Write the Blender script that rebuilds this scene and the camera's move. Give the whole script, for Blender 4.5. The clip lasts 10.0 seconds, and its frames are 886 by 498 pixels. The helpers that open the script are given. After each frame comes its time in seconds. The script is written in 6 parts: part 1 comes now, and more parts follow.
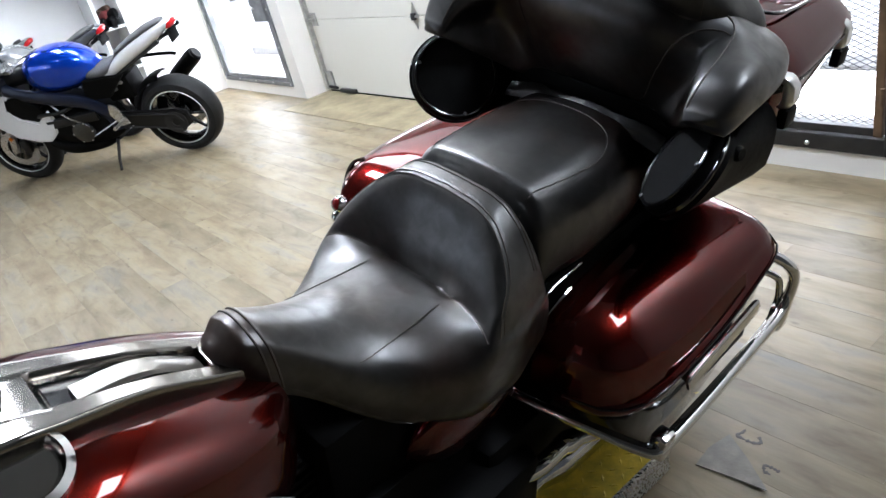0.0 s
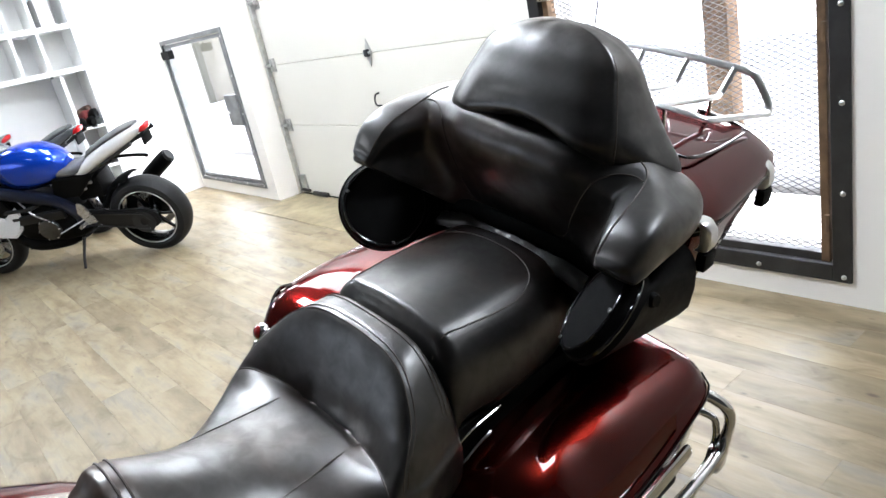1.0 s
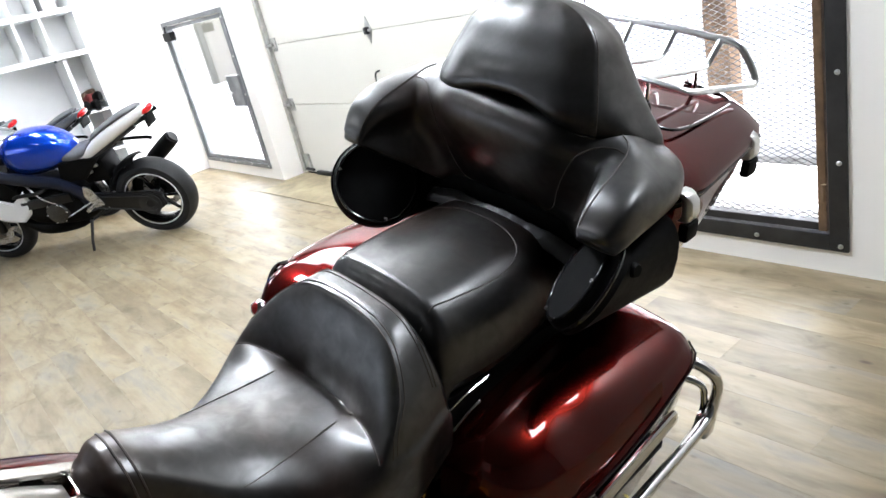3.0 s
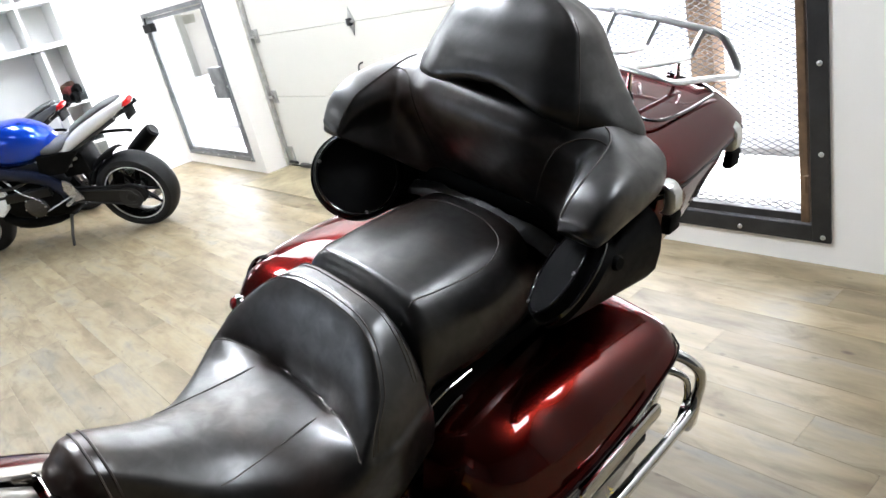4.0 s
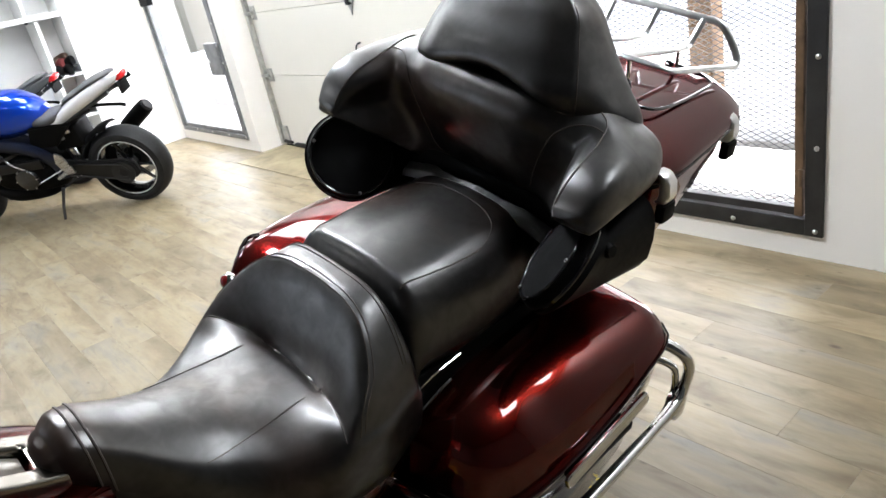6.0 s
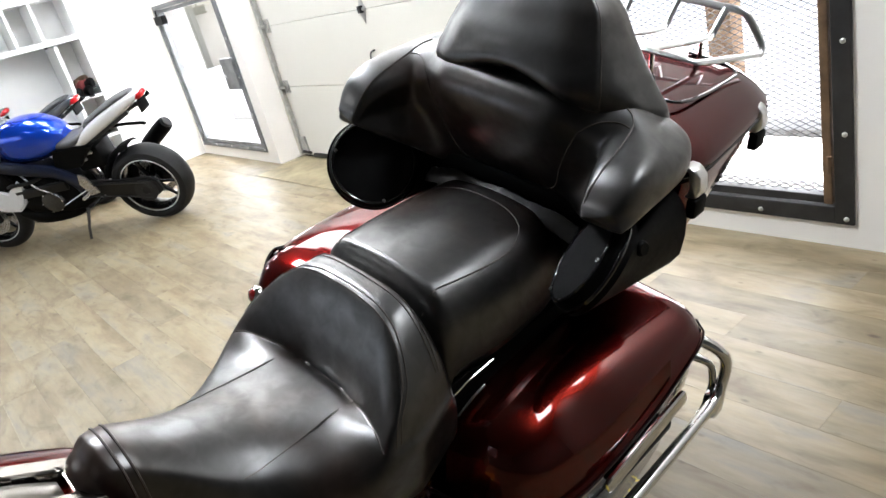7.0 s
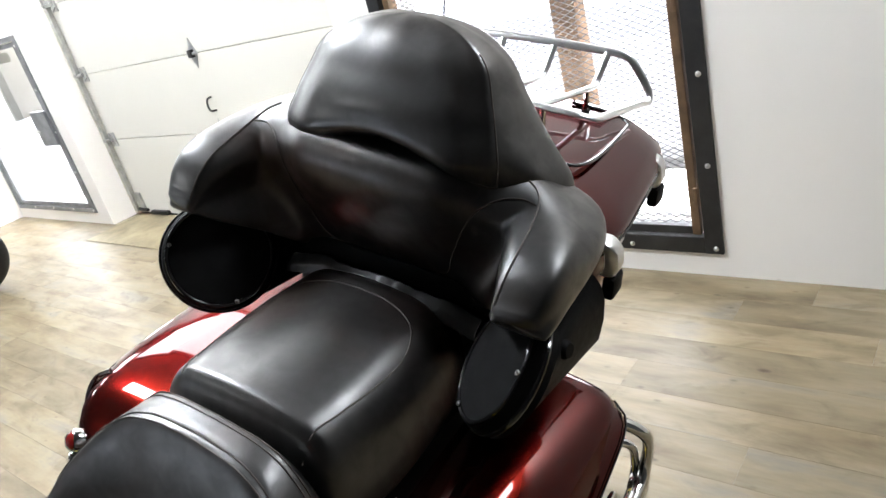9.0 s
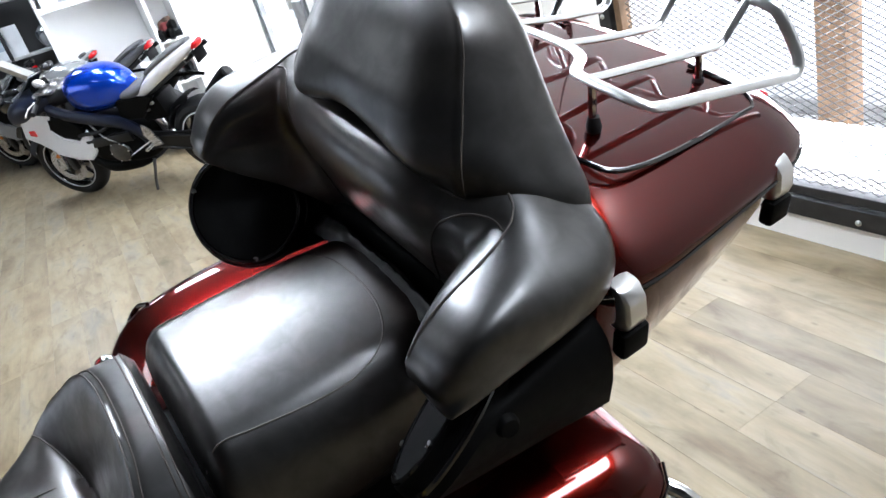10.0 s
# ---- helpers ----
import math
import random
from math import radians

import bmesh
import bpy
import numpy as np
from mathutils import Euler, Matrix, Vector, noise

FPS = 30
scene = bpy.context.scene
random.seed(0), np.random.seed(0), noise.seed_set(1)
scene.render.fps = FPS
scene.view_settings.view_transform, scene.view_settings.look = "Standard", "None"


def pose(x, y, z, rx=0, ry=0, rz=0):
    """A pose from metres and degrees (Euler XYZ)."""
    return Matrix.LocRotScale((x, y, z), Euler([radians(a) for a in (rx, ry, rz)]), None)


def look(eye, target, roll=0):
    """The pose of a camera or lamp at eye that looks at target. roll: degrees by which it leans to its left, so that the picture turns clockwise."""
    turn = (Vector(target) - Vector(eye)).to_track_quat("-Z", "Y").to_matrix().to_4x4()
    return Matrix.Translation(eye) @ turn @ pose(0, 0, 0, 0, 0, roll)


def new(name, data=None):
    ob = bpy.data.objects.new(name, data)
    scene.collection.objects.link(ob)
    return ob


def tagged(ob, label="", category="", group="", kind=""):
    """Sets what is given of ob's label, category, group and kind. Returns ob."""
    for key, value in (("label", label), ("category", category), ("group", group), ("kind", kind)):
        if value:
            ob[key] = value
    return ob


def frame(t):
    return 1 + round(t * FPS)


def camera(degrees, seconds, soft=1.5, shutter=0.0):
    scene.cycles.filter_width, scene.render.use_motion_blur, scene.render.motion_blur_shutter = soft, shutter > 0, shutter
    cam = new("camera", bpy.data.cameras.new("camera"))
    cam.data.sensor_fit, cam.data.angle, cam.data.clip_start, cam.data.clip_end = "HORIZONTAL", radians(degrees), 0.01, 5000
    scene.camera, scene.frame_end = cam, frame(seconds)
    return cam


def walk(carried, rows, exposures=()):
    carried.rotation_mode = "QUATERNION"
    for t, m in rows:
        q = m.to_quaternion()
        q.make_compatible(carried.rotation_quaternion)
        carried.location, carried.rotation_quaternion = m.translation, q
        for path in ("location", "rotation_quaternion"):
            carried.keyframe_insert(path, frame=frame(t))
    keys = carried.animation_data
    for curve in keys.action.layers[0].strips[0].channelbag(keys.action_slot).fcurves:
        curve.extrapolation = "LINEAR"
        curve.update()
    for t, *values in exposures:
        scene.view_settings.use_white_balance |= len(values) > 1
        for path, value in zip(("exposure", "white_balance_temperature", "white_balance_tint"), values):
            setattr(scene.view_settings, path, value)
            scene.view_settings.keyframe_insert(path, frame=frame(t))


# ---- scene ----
cam = camera(64.0, 10.0)
PATH = [
    (0, (1.181, 0.482, 1.27), (-0.32, 1.455, 0.375), -14.6),
    (0.5, (1.2, 0.604, 1.287), (-0.315, 1.627, 0.475), -12.2),
    (1, (1.212, 0.62, 1.295), (-0.309, 1.735, 0.63), -12.2),
    (1.5, (1.235, 0.617, 1.296), (-0.299, 1.667, 0.56), -14.1),
    (2, (1.247, 0.627, 1.294), (-0.283, 1.683, 0.555), -14.0),
    (3.5, (1.26, 0.632, 1.293), (-0.266, 1.712, 0.581), -13.5),
    (4, (1.251, 0.646, 1.286), (-0.249, 1.738, 0.541), -13.5),
    (4.5, (1.242, 0.659, 1.274), (-0.214, 1.768, 0.469), -12.7),
    (5, (1.243, 0.657, 1.273), (-0.223, 1.745, 0.456), -12.5),
    (5.5, (1.246, 0.647, 1.281), (-0.237, 1.733, 0.492), -11.5),
    (6.8, (1.25, 0.65, 1.283), (-0.241, 1.725, 0.494), -13.6),
    (7, (1.23, 0.648, 1.282), (-0.289, 1.698, 0.515), -14.9),
    (7.5, (1.159, 0.688, 1.282), (-0.223, 1.89, 0.479), -13.2),
    (8, (1.078, 0.715, 1.267), (-0.176, 2.001, 0.388), -15.1),
    (8.5, (1.061, 0.713, 1.273), (-0.105, 2.09, 0.411), -13.5),
    (9, (1.028, 0.807, 1.298), (-0.22, 2.156, 0.51), -15.4),
    (9.5, (1.102, 1.049, 1.286), (-0.354, 2.162, 0.485), -15.1),
    (10, (1.092, 1.224, 1.249), (-0.576, 1.925, 0.396), -17.0),
]
# the picture's brightness and white balance drift as the camera meters itself
EXPOSURES = [(0, 0.03, 5800, 10), (1, 0.20, 6000, 10), (3.5, 0.27, 6020, 10), (5.5, 0.17, 6150, 10), (7.5, 0.14, 6250, 10), (8.5, 0.20, 6300, 10), (9, 0.23, 6180, 10), (9.5, 0.29, 6050, 10), (10, 0.21, 5800, 10)]
walk(cam, [(t, look(eye, target, roll)) for t, eye, target, roll in PATH], EXPOSURES)

# ---------------- world and light ----------------
world = bpy.data.worlds.new("world")
scene.world = world
world.use_nodes = True
wn = world.node_tree
sky = wn.nodes.new("ShaderNodeTexSky")
sky.sky_type = "NISHITA"
sky.sun_disc = False
sky.sun_elevation = radians(63)
sky.sun_rotation = radians(20)
wn.nodes["Background"].inputs["Strength"].default_value = 0.15
wn.links.new(sky.outputs[0], wn.nodes["Background"].inputs["Color"])
sun = new("sun", bpy.data.lights.new("sun", "SUN"))
sun.data.energy, sun.data.angle, sun.data.color = 3.5, radians(1.0), (1.0, 0.96, 0.9)
sun.matrix_world = look((5, 6.5, 9), (2.0, 3.0, 0))


def area_lamp(name, eye, target, sx, sy, watts, color=(1, 1, 1)):
    l = bpy.data.lights.new(name, "AREA")
    l.shape, l.size, l.size_y, l.energy, l.color = "RECTANGLE", sx, sy, watts, color
    ob = new(name, l)
    ob.matrix_world = look(eye, target)
    return ob


# daylight in the openings
area_lamp("window_daylight", (-0.39, 3.10, 0.75), (-0.39, 0, 0.3), 1.1, 1.2, 28, (1.0, 0.98, 0.96))
area_lamp("window_daylight", (-4.96, 3.10, 0.75), (-4.96, 0, 0.5), 1.2, 1.2, 26, (1.0, 0.98, 0.96))

# fill behind an assumed glazed door row, added for highlights on the leather
area_lamp("door_glass_fill", (-2.66, 3.275, 1.75), (-2.66, 0, 1.3), 2.5, 0.42, 40, (0.96, 0.99, 1.0))
# weak fill in the assumed shop window, facing the front of the leather
area_lamp("shop_window_fill", (-5.0, -4.62, 1.55), (-5.0, 0, 1.2), 5.0, 2.0, 8, (0.95, 0.98, 1.0))

# ---------------- materials ----------------
def mat(name):
    m = bpy.data.materials.new(name)
    m.use_nodes = True
    return m, m.node_tree.nodes, m.node_tree.links, m.node_tree.nodes["Principled BSDF"]


def ramp(nodes, stops):
    r = nodes.new("ShaderNodeValToRGB")
    e = r.color_ramp.elements
    e[0].position, e[0].color = stops[0][0], (*stops[0][1], 1)
    e[1].position, e[1].color = stops[-1][0], (*stops[-1][1], 1)
    for p, c in stops[1:-1]:
        k = e.new(p)
        k.color = (*c, 1)
    return r


def coords(nodes, links, scale=(1, 1, 1), kind="Object"):
    tc = nodes.new("ShaderNodeTexCoord")
    mp = nodes.new("ShaderNodeMapping")
    mp.inputs["Scale"].default_value = scale
    links.new(tc.outputs[kind], mp.inputs["Vector"])
    return mp.outputs["Vector"]


def noise_tex(nodes, links, vec, scale, detail=4, rough=0.55, dist=0.0):
    n = nodes.new("ShaderNodeTexNoise")
    n.inputs["Scale"].default_value, n.inputs["Detail"].default_value = scale, detail
    n.inputs["Roughness"].default_value, n.inputs["Distortion"].default_value = rough, dist
    links.new(vec, n.inputs["Vector"])
    return n


def bump(nodes, links, height, strength, distance, bsdf, after=None):
    b = nodes.new("ShaderNodeBump")
    b.inputs["Strength"].default_value, b.inputs["Distance"].default_value = strength, distance
    links.new(height, b.inputs["Height"])
    if after:
        links.new(after.outputs["Normal"], b.inputs["Normal"])
    links.new(b.outputs["Normal"], bsdf.inputs["Normal"])
    return b


def plain(name, color, rough=0.5, metal=0.0, var=0.15, scale=6.0, bmp=0.0, bscale=200.0, coat=0.0, rvar=0.12, spec=0.5):
    """A surface of one colour with soft patches, roughness wear and fine relief."""
    m, n, l, b = mat(name)
    v = coords(n, l)
    t = noise_tex(n, l, v, scale, 5)
    dark = tuple(c * (1 - var) for c in color)
    light = tuple(min(1, c * (1 + var)) for c in color)
    r = ramp(n, [(0.3, dark), (0.7, light)])
    l.new(t.outputs["Fac"], r.inputs["Fac"])
    l.new(r.outputs["Color"], b.inputs["Base Color"])
    t2 = noise_tex(n, l, v, scale * 7, 6)
    mr = n.new("ShaderNodeMapRange")
    mr.inputs["To Min"].default_value, mr.inputs["To Max"].default_value = max(0.02, rough - rvar), min(1, rough + rvar)
    l.new(t2.outputs["Fac"], mr.inputs["Value"])
    l.new(mr.outputs["Result"], b.inputs["Roughness"])
    b.inputs["Metallic"].default_value = metal
    b.inputs["Specular IOR Level"].default_value = spec
    b.inputs["Coat Weight"].default_value = coat
    b.inputs["Coat Roughness"].default_value = 0.04
    if bmp:
        t3 = noise_tex(n, l, v, bscale, 3)
        bump(n, l, t3.outputs["Fac"], bmp, 0.002, b)
    return m


def leather_mat():
    """Worn black leather: satin, faintly brown where it is rubbed, fine pebble and creases."""
    m, n, l, b = mat("black_leather")
    v = coords(n, l)
    big = noise_tex(n, l, v, 5, 4, 0.5)
    r = ramp(n, [(0.45, (0.0012, 0.0011, 0.0011)), (0.56, (0.0032, 0.0024, 0.0019)), (0.68, (0.0140, 0.0078, 0.0048))])
    l.new(big.outputs["Fac"], r.inputs["Fac"])
    l.new(r.outputs["Color"], b.inputs["Base Color"])
    soft = noise_tex(n, l, v, 22, 5, 0.55)
    mr = n.new("ShaderNodeMapRange")
    mr.inputs["From Min"].default_value, mr.inputs["From Max"].default_value = 0.3, 0.7
    mr.inputs["To Min"].default_value, mr.inputs["To Max"].default_value = 0.38, 0.52
    l.new(soft.outputs["Fac"], mr.inputs["Value"])
    l.new(mr.outputs["Result"], b.inputs["Roughness"])
    b.inputs["Specular IOR Level"].default_value = 0.12
    worn = noise_tex(n, l, v, 30, 3, 0.55, 0.4)
    cw = n.new("ShaderNodeMapRange")
    cw.inputs["From Min"].default_value, cw.inputs["From Max"].default_value = 0.35, 0.65
    cw.inputs["To Min"].default_value, cw.inputs["To Max"].default_value = 0.75, 1.0
    l.new(worn.outputs["Fac"], cw.inputs["Value"])
    l.new(cw.outputs["Result"], b.inputs["Coat Weight"])
    b.inputs["Coat IOR"].default_value = 1.82
    cr = n.new("ShaderNodeMapRange")
    cr.inputs["From Min"].default_value, cr.inputs["From Max"].default_value = 0.35, 0.65
    cr.inputs["To Min"].default_value, cr.inputs["To Max"].default_value = 0.40, 0.30
    l.new(worn.outputs["Fac"], cr.inputs["Value"])
    l.new(cr.outputs["Result"], b.inputs["Coat Roughness"])
    tint = ramp(n, [(0.40, (1.0, 0.955, 0.905)), (0.52, (1.0, 0.90, 0.82)), (0.61, (1.0, 0.74, 0.57))])
    l.new(big.outputs["Fac"], tint.inputs["Fac"])
    l.new(tint.outputs["Color"], b.inputs["Coat Tint"])
    l.new(tint.outputs["Color"], b.inputs["Specular Tint"])
    vor = n.new("ShaderNodeTexVoronoi")
    vor.feature = "DISTANCE_TO_EDGE"
    vor.inputs["Scale"].default_value = 520
    l.new(v, vor.inputs["Vector"])
    b1 = bump(n, l, vor.outputs["Distance"], 0.20, 0.0005, b)
    folds = noise_tex(n, l, v, 14, 3)
    b2 = bump(n, l, folds.outputs["Fac"], 0.08, 0.004, b, b1)
    crease = noise_tex(n, l, v, 75, 2, 0.5, 0.6)
    bump(n, l, crease.outputs["Fac"], 0.07, 0.0012, b, b2)
    return m


def paint_mat(name, color, flake=0.5, metal=0.55, coat=0.8, ior=1.38, coat_rough=0.06, base=(0.19, 0.28)):
    m, n, l, b = mat(name)
    v = coords(n, l)
    t = noise_tex(n, l, v, 900, 1)
    dark = tuple(c * 0.72 for c in color)
    r = ramp(n, [(0.35, dark), (0.7, color)])
    l.new(t.outputs["Fac"], r.inputs["Fac"])
    l.new(r.outputs["Color"], b.inputs["Base Color"])
    b.inputs["Metallic"].default_value = metal
    sm = noise_tex(n, l, v, 9, 6)
    mr = n.new("ShaderNodeMapRange")
    mr.inputs["To Min"].default_value, mr.inputs["To Max"].default_value = base
    l.new(sm.outputs["Fac"], mr.inputs["Value"])
    l.new(mr.outputs["Result"], b.inputs["Roughness"])
    b.inputs["Coat Weight"].default_value = coat
    b.inputs["Coat IOR"].default_value = ior
    b.inputs["Specular Tint"].default_value = (*[min(1, 0.15 + 3.0 * c) for c in color], 1)
    b.inputs["Coat Roughness"].default_value = coat_rough
    peel = noise_tex(n, l, v, 160, 2)
    bump(n, l, peel.outputs["Fac"], 0.012, 0.001, b)
    return m


def plank_mat():
    """Grey-beige printed wood: cloudy patches, soft grain, specks."""
    m, n, l, b = mat("vinyl_plank")
    info = n.new("ShaderNodeObjectInfo")
    geo = n.new("ShaderNodeNewGeometry")
    def shifted(src, k, vec):
        a = n.new("ShaderNodeVectorMath")
        a.operation = "MULTIPLY_ADD"
        l.new(src, a.inputs[0])
        a.inputs[1].default_value = k
        l.new(vec, a.inputs[2])
        return a.outputs[0]
    def scaled(vec, sc):
        mp = n.new("ShaderNodeMapping")
        mp.inputs["Scale"].default_value = sc
        l.new(vec, mp.inputs["Vector"])
        return mp.outputs["Vector"]
    def mixed(a, c, fac, mode):
        x = n.new("ShaderNodeMixRGB")
        x.blend_type = mode
        x.inputs["Fac"].default_value = fac
        l.new(a, x.inputs["Color1"])
        l.new(c, x.inputs["Color2"])
        return x.outputs["Color"]
    pos = geo.outputs["Position"]
    own = shifted(geo.outputs["Random Per Island"], (17.0, 29.0, 5.0), shifted(info.outputs["Random"], (37.0, 53.0, 11.0), pos))
    cloud = noise_tex(n, l, scaled(own, (1.1, 4.4, 1.0)), 2.0, 6, 0.55, 0.3)
    r = ramp(n, [(0.30, (0.125, 0.091, 0.050)), (0.42, (0.174, 0.137, 0.082)), (0.50, (0.208, 0.169, 0.106)), (0.58, (0.226, 0.189, 0.127)), (0.68, (0.180, 0.161, 0.131)), (0.80, (0.245, 0.208, 0.140))])
    l.new(cloud.outputs["Fac"], r.inputs["Fac"])
    streak = noise_tex(n, l, scaled(own, (2.4, 6.0, 1.0)), 2.0, 5, 0.6, 0.9)
    sr = ramp(n, [(0.30, (0.66, 0.60, 0.51)), (0.46, (0.96, 0.95, 0.92)), (0.70, (1.15, 1.12, 1.06))])
    l.new(streak.outputs["Fac"], sr.inputs["Fac"])
    c = mixed(r.outputs["Color"], sr.outputs["Color"], 1.0, "MULTIPLY")
    grain = noise_tex(n, l, scaled(own, (4.0, 70.0, 1.0)), 1.6, 5)
    c = mixed(c, grain.outputs["Fac"], 0.12, "OVERLAY")
    tone = ramp(n, [(0.0, (0.72, 0.71, 0.70)), (0.25, (0.93, 0.93, 0.93)), (1.0, (1.06, 1.05, 1.03))])
    l.new(info.outputs["Random"], tone.inputs["Fac"])
    c = mixed(c, tone.outputs["Color"], 0.8, "MULTIPLY")
    # dark knots, scuffs and tyre marks
    for sc, lo, hi, fac in ((5.0, 0.02, 0.07, 0.85), (11.0, 0.03, 0.10, 0.6)):
        vor = n.new("ShaderNodeTexVoronoi")
        vor.inputs["Scale"].default_value = sc
        l.new(scaled(own, (0.6, 1.3, 1.0)), vor.inputs["Vector"])
        kr = ramp(n, [(lo, (0.30, 0.25, 0.19)), (hi, (1, 1, 1))])
        l.new(vor.outputs["Distance"], kr.inputs["Fac"])
        c = mixed(c, kr.outputs["Color"], fac, "MULTIPLY")
    l.new(c, b.inputs["Base Color"])
    mr = n.new("ShaderNodeMapRange")
    mr.inputs["To Min"].default_value, mr.inputs["To Max"].default_value = 0.33, 0.52
    wear = noise_tex(n, l, pos, 6.0, 6, 0.65)
    l.new(wear.outputs["Fac"], mr.inputs["Value"])
    l.new(mr.outputs["Result"], b.inputs["Roughness"])
    bump(n, l, grain.outputs["Fac"], 0.10, 0.001, b)
    return m


def wall_mat(name, color):
    m, n, l, b = mat(name)
    v = coords(n, l)
    t = noise_tex(n, l, v, 1.4, 5)
    r = ramp(n, [(0.3, tuple(c * 0.95 for c in color)), (0.7, color)])
    l.new(t.outputs["Fac"], r.inputs["Fac"])
    spot = n.new("ShaderNodeTexVoronoi")
    spot.inputs["Scale"].default_value = 3.1
    l.new(v, spot.inputs["Vector"])
    sr = ramp(n, [(0.012, (0.62, 0.6, 0.57)), (0.03, (1, 1, 1))])
    l.new(spot.outputs["Distance"], sr.inputs["Fac"])
    mul = n.new("ShaderNodeMixRGB")
    mul.blend_type = "MULTIPLY"
    mul.inputs["Fac"].default_value = 0.7
    l.new(r.outputs["Color"], mul.inputs["Color1"])
    l.new(sr.outputs["Color"], mul.inputs["Color2"])
    l.new(mul.outputs["Color"], b.inputs["Base Color"])
    b.inputs["Roughness"].default_value = 0.62
    t3 = noise_tex(n, l, v, 160, 4)
    bump(n, l, t3.outputs["Fac"], 0.12, 0.002, b)
    return m


def emit(name, color, strength):
    m, n, l, b = mat(name)
    b.inputs["Base Color"].default_value = (*color, 1)
    b.inputs["Emission Color"].default_value = (*color, 1)
    b.inputs["Emission Strength"].default_value = strength
    return m


def glass_mat(name, color=(1, 1, 1), rough=0.0):
    m, n, l, b = mat(name)
    b.inputs["Base Color"].default_value = (*color, 1)
    b.inputs["Transmission Weight"].default_value = 1.0
    b.inputs["Roughness"].default_value = rough
    b.inputs["IOR"].default_value = 1.45
    return m


LEATHER = leather_mat()
FLAP = plain("creased_vinyl", (0.006, 0.0056, 0.005), 0.36, 0, 0.4, 20, 0.10, 60, spec=0.55)
THREAD = plain("stitch_thread", (0.060, 0.050, 0.042), 0.6, 0, 0.2, 40)
RED = paint_mat("dark_red_paint", (0.088, 0.0052, 0.0028), metal=0.92, coat=1.0, ior=1.45, coat_rough=0.012, base=(0.21, 0.28))
CHROME = plain("chrome", (0.66, 0.66, 0.65), 0.07, 1.0, 0.03, 5, rvar=0.04)
RACKCHROME = plain("bright_chrome", (0.88, 0.88, 0.87), 0.30, 1.0, 0.04, 8, rvar=0.05)
SATINCHROME = plain("satin_chrome", (0.25, 0.235, 0.215), 0.16, 1.0, 0.05, 8, rvar=0.05)
DOORMETAL = plain("bronzed_metal", (0.20, 0.185, 0.165), 0.34, 1.0, 0.15, 20)
STEEL = plain("brushed_steel", (0.52, 0.51, 0.50), 0.28, 1.0, 0.1, 20)
BLACK = plain("black_plastic", (0.0025, 0.0025, 0.0025), 0.55, 0, 0.2, 12, 0.12, 700, spec=0.07)
CLOTH = plain("speaker_cloth", (0.010, 0.010, 0.010), 0.95, 0, 0.2, 30, 0.5, 1200, spec=0.1)
RUBBER = plain("tyre_rubber", (0.010, 0.010, 0.0105), 0.6, 0, 0.25, 9, 0.2, 260, spec=0.3)
GLOSSBLACK = plain("gloss_black", (0.005, 0.005, 0.0055), 0.16, 0, 0.15, 9, coat=0.5)
DARKSTEEL = plain("dark_steel", (0.035, 0.035, 0.036), 0.45, 0.6, 0.3, 8, 0.2, 90)
RUST = plain("rusty_steel", (0.14, 0.085, 0.045), 0.7, 0.3, 0.4, 14, 0.3, 120)
WHITEPAINT = paint_mat("white_paint", (0.78, 0.78, 0.78), metal=0.0, coat=1.0, ior=1.5, coat_rough=0.03)
SILVERPAINT = paint_mat("silver_paint", (0.42, 0.43, 0.44), metal=0.6)
BLUE = paint_mat("blue_paint", (0.006, 0.055, 0.52), metal=0.55, coat=1.0, ior=1.5, coat_rough=0.03)
YELLOW = plain("yellow_paint", (0.74, 0.56, 0.04), 0.45, 0.0, 0.3, 25, 0.2, 150)
GREYSTEEL = plain("grey_painted_steel", (0.17, 0.175, 0.18), 0.5, 0.2, 0.3, 10, 0.2, 90)
GALV = plain("galvanised_steel", (0.46, 0.46, 0.44), 0.42, 0.8, 0.2, 18, 0.1, 120)
WALL = wall_mat("white_wall_paint", (0.88, 0.85, 0.805))
DOORPAINT = wall_mat("cream_door_paint", (0.68, 0.66, 0.60))
CEIL = wall_mat("ceiling_paint", (0.085, 0.085, 0.085))
PLANK = plank_mat()
CONCRETE = plain("stained_concrete", (0.34, 0.29, 0.20), 0.5, 0, 0.3, 5, 0.3, 60)
REDLENS = plain("red_lens", (0.62, 0.012, 0.015), 0.12, 0, 0.1, 20, coat=1.0)
DARKLENS = plain("dark_red_lens", (0.16, 0.008, 0.008), 0.12, 0, 0.1, 20, coat=1.0)
AMBER = plain("amber_lens", (0.75, 0.22, 0.02), 0.15, 0, 0.1, 20, coat=1.0)
PANEL = emit("panel_diffuser", (1.0, 0.98, 0.95), 6.0)
GREYWALL = wall_mat("grey_wall_paint", (0.09, 0.09, 0.09))

# ---------------- mesh helpers ----------------
def mesh_object(name, bm, material, smooth=True):
    me = bpy.data.meshes.new(name)
    bmesh.ops.recalc_face_normals(bm, faces=bm.faces)
    bm.to_mesh(me)
    bm.free()
    for p in me.polygons:
        p.use_smooth = smooth
    if smooth:
        me.set_sharp_from_angle(angle=radians(42))
    if material:
        me.materials.append(material)
    return new(name, me)


def part(name, bm, material, parent, label="", smooth=True):
    ob = mesh_object(name, bm, material, smooth)
    ob.parent = parent
    return tagged(ob, label)


def thing(name, label, category, m=None, group="", kind=""):
    ob = new(name)
    ob.empty_display_size = 0.1
    if m is not None:
        ob.matrix_world = m
    return tagged(ob, label, category, group, kind)


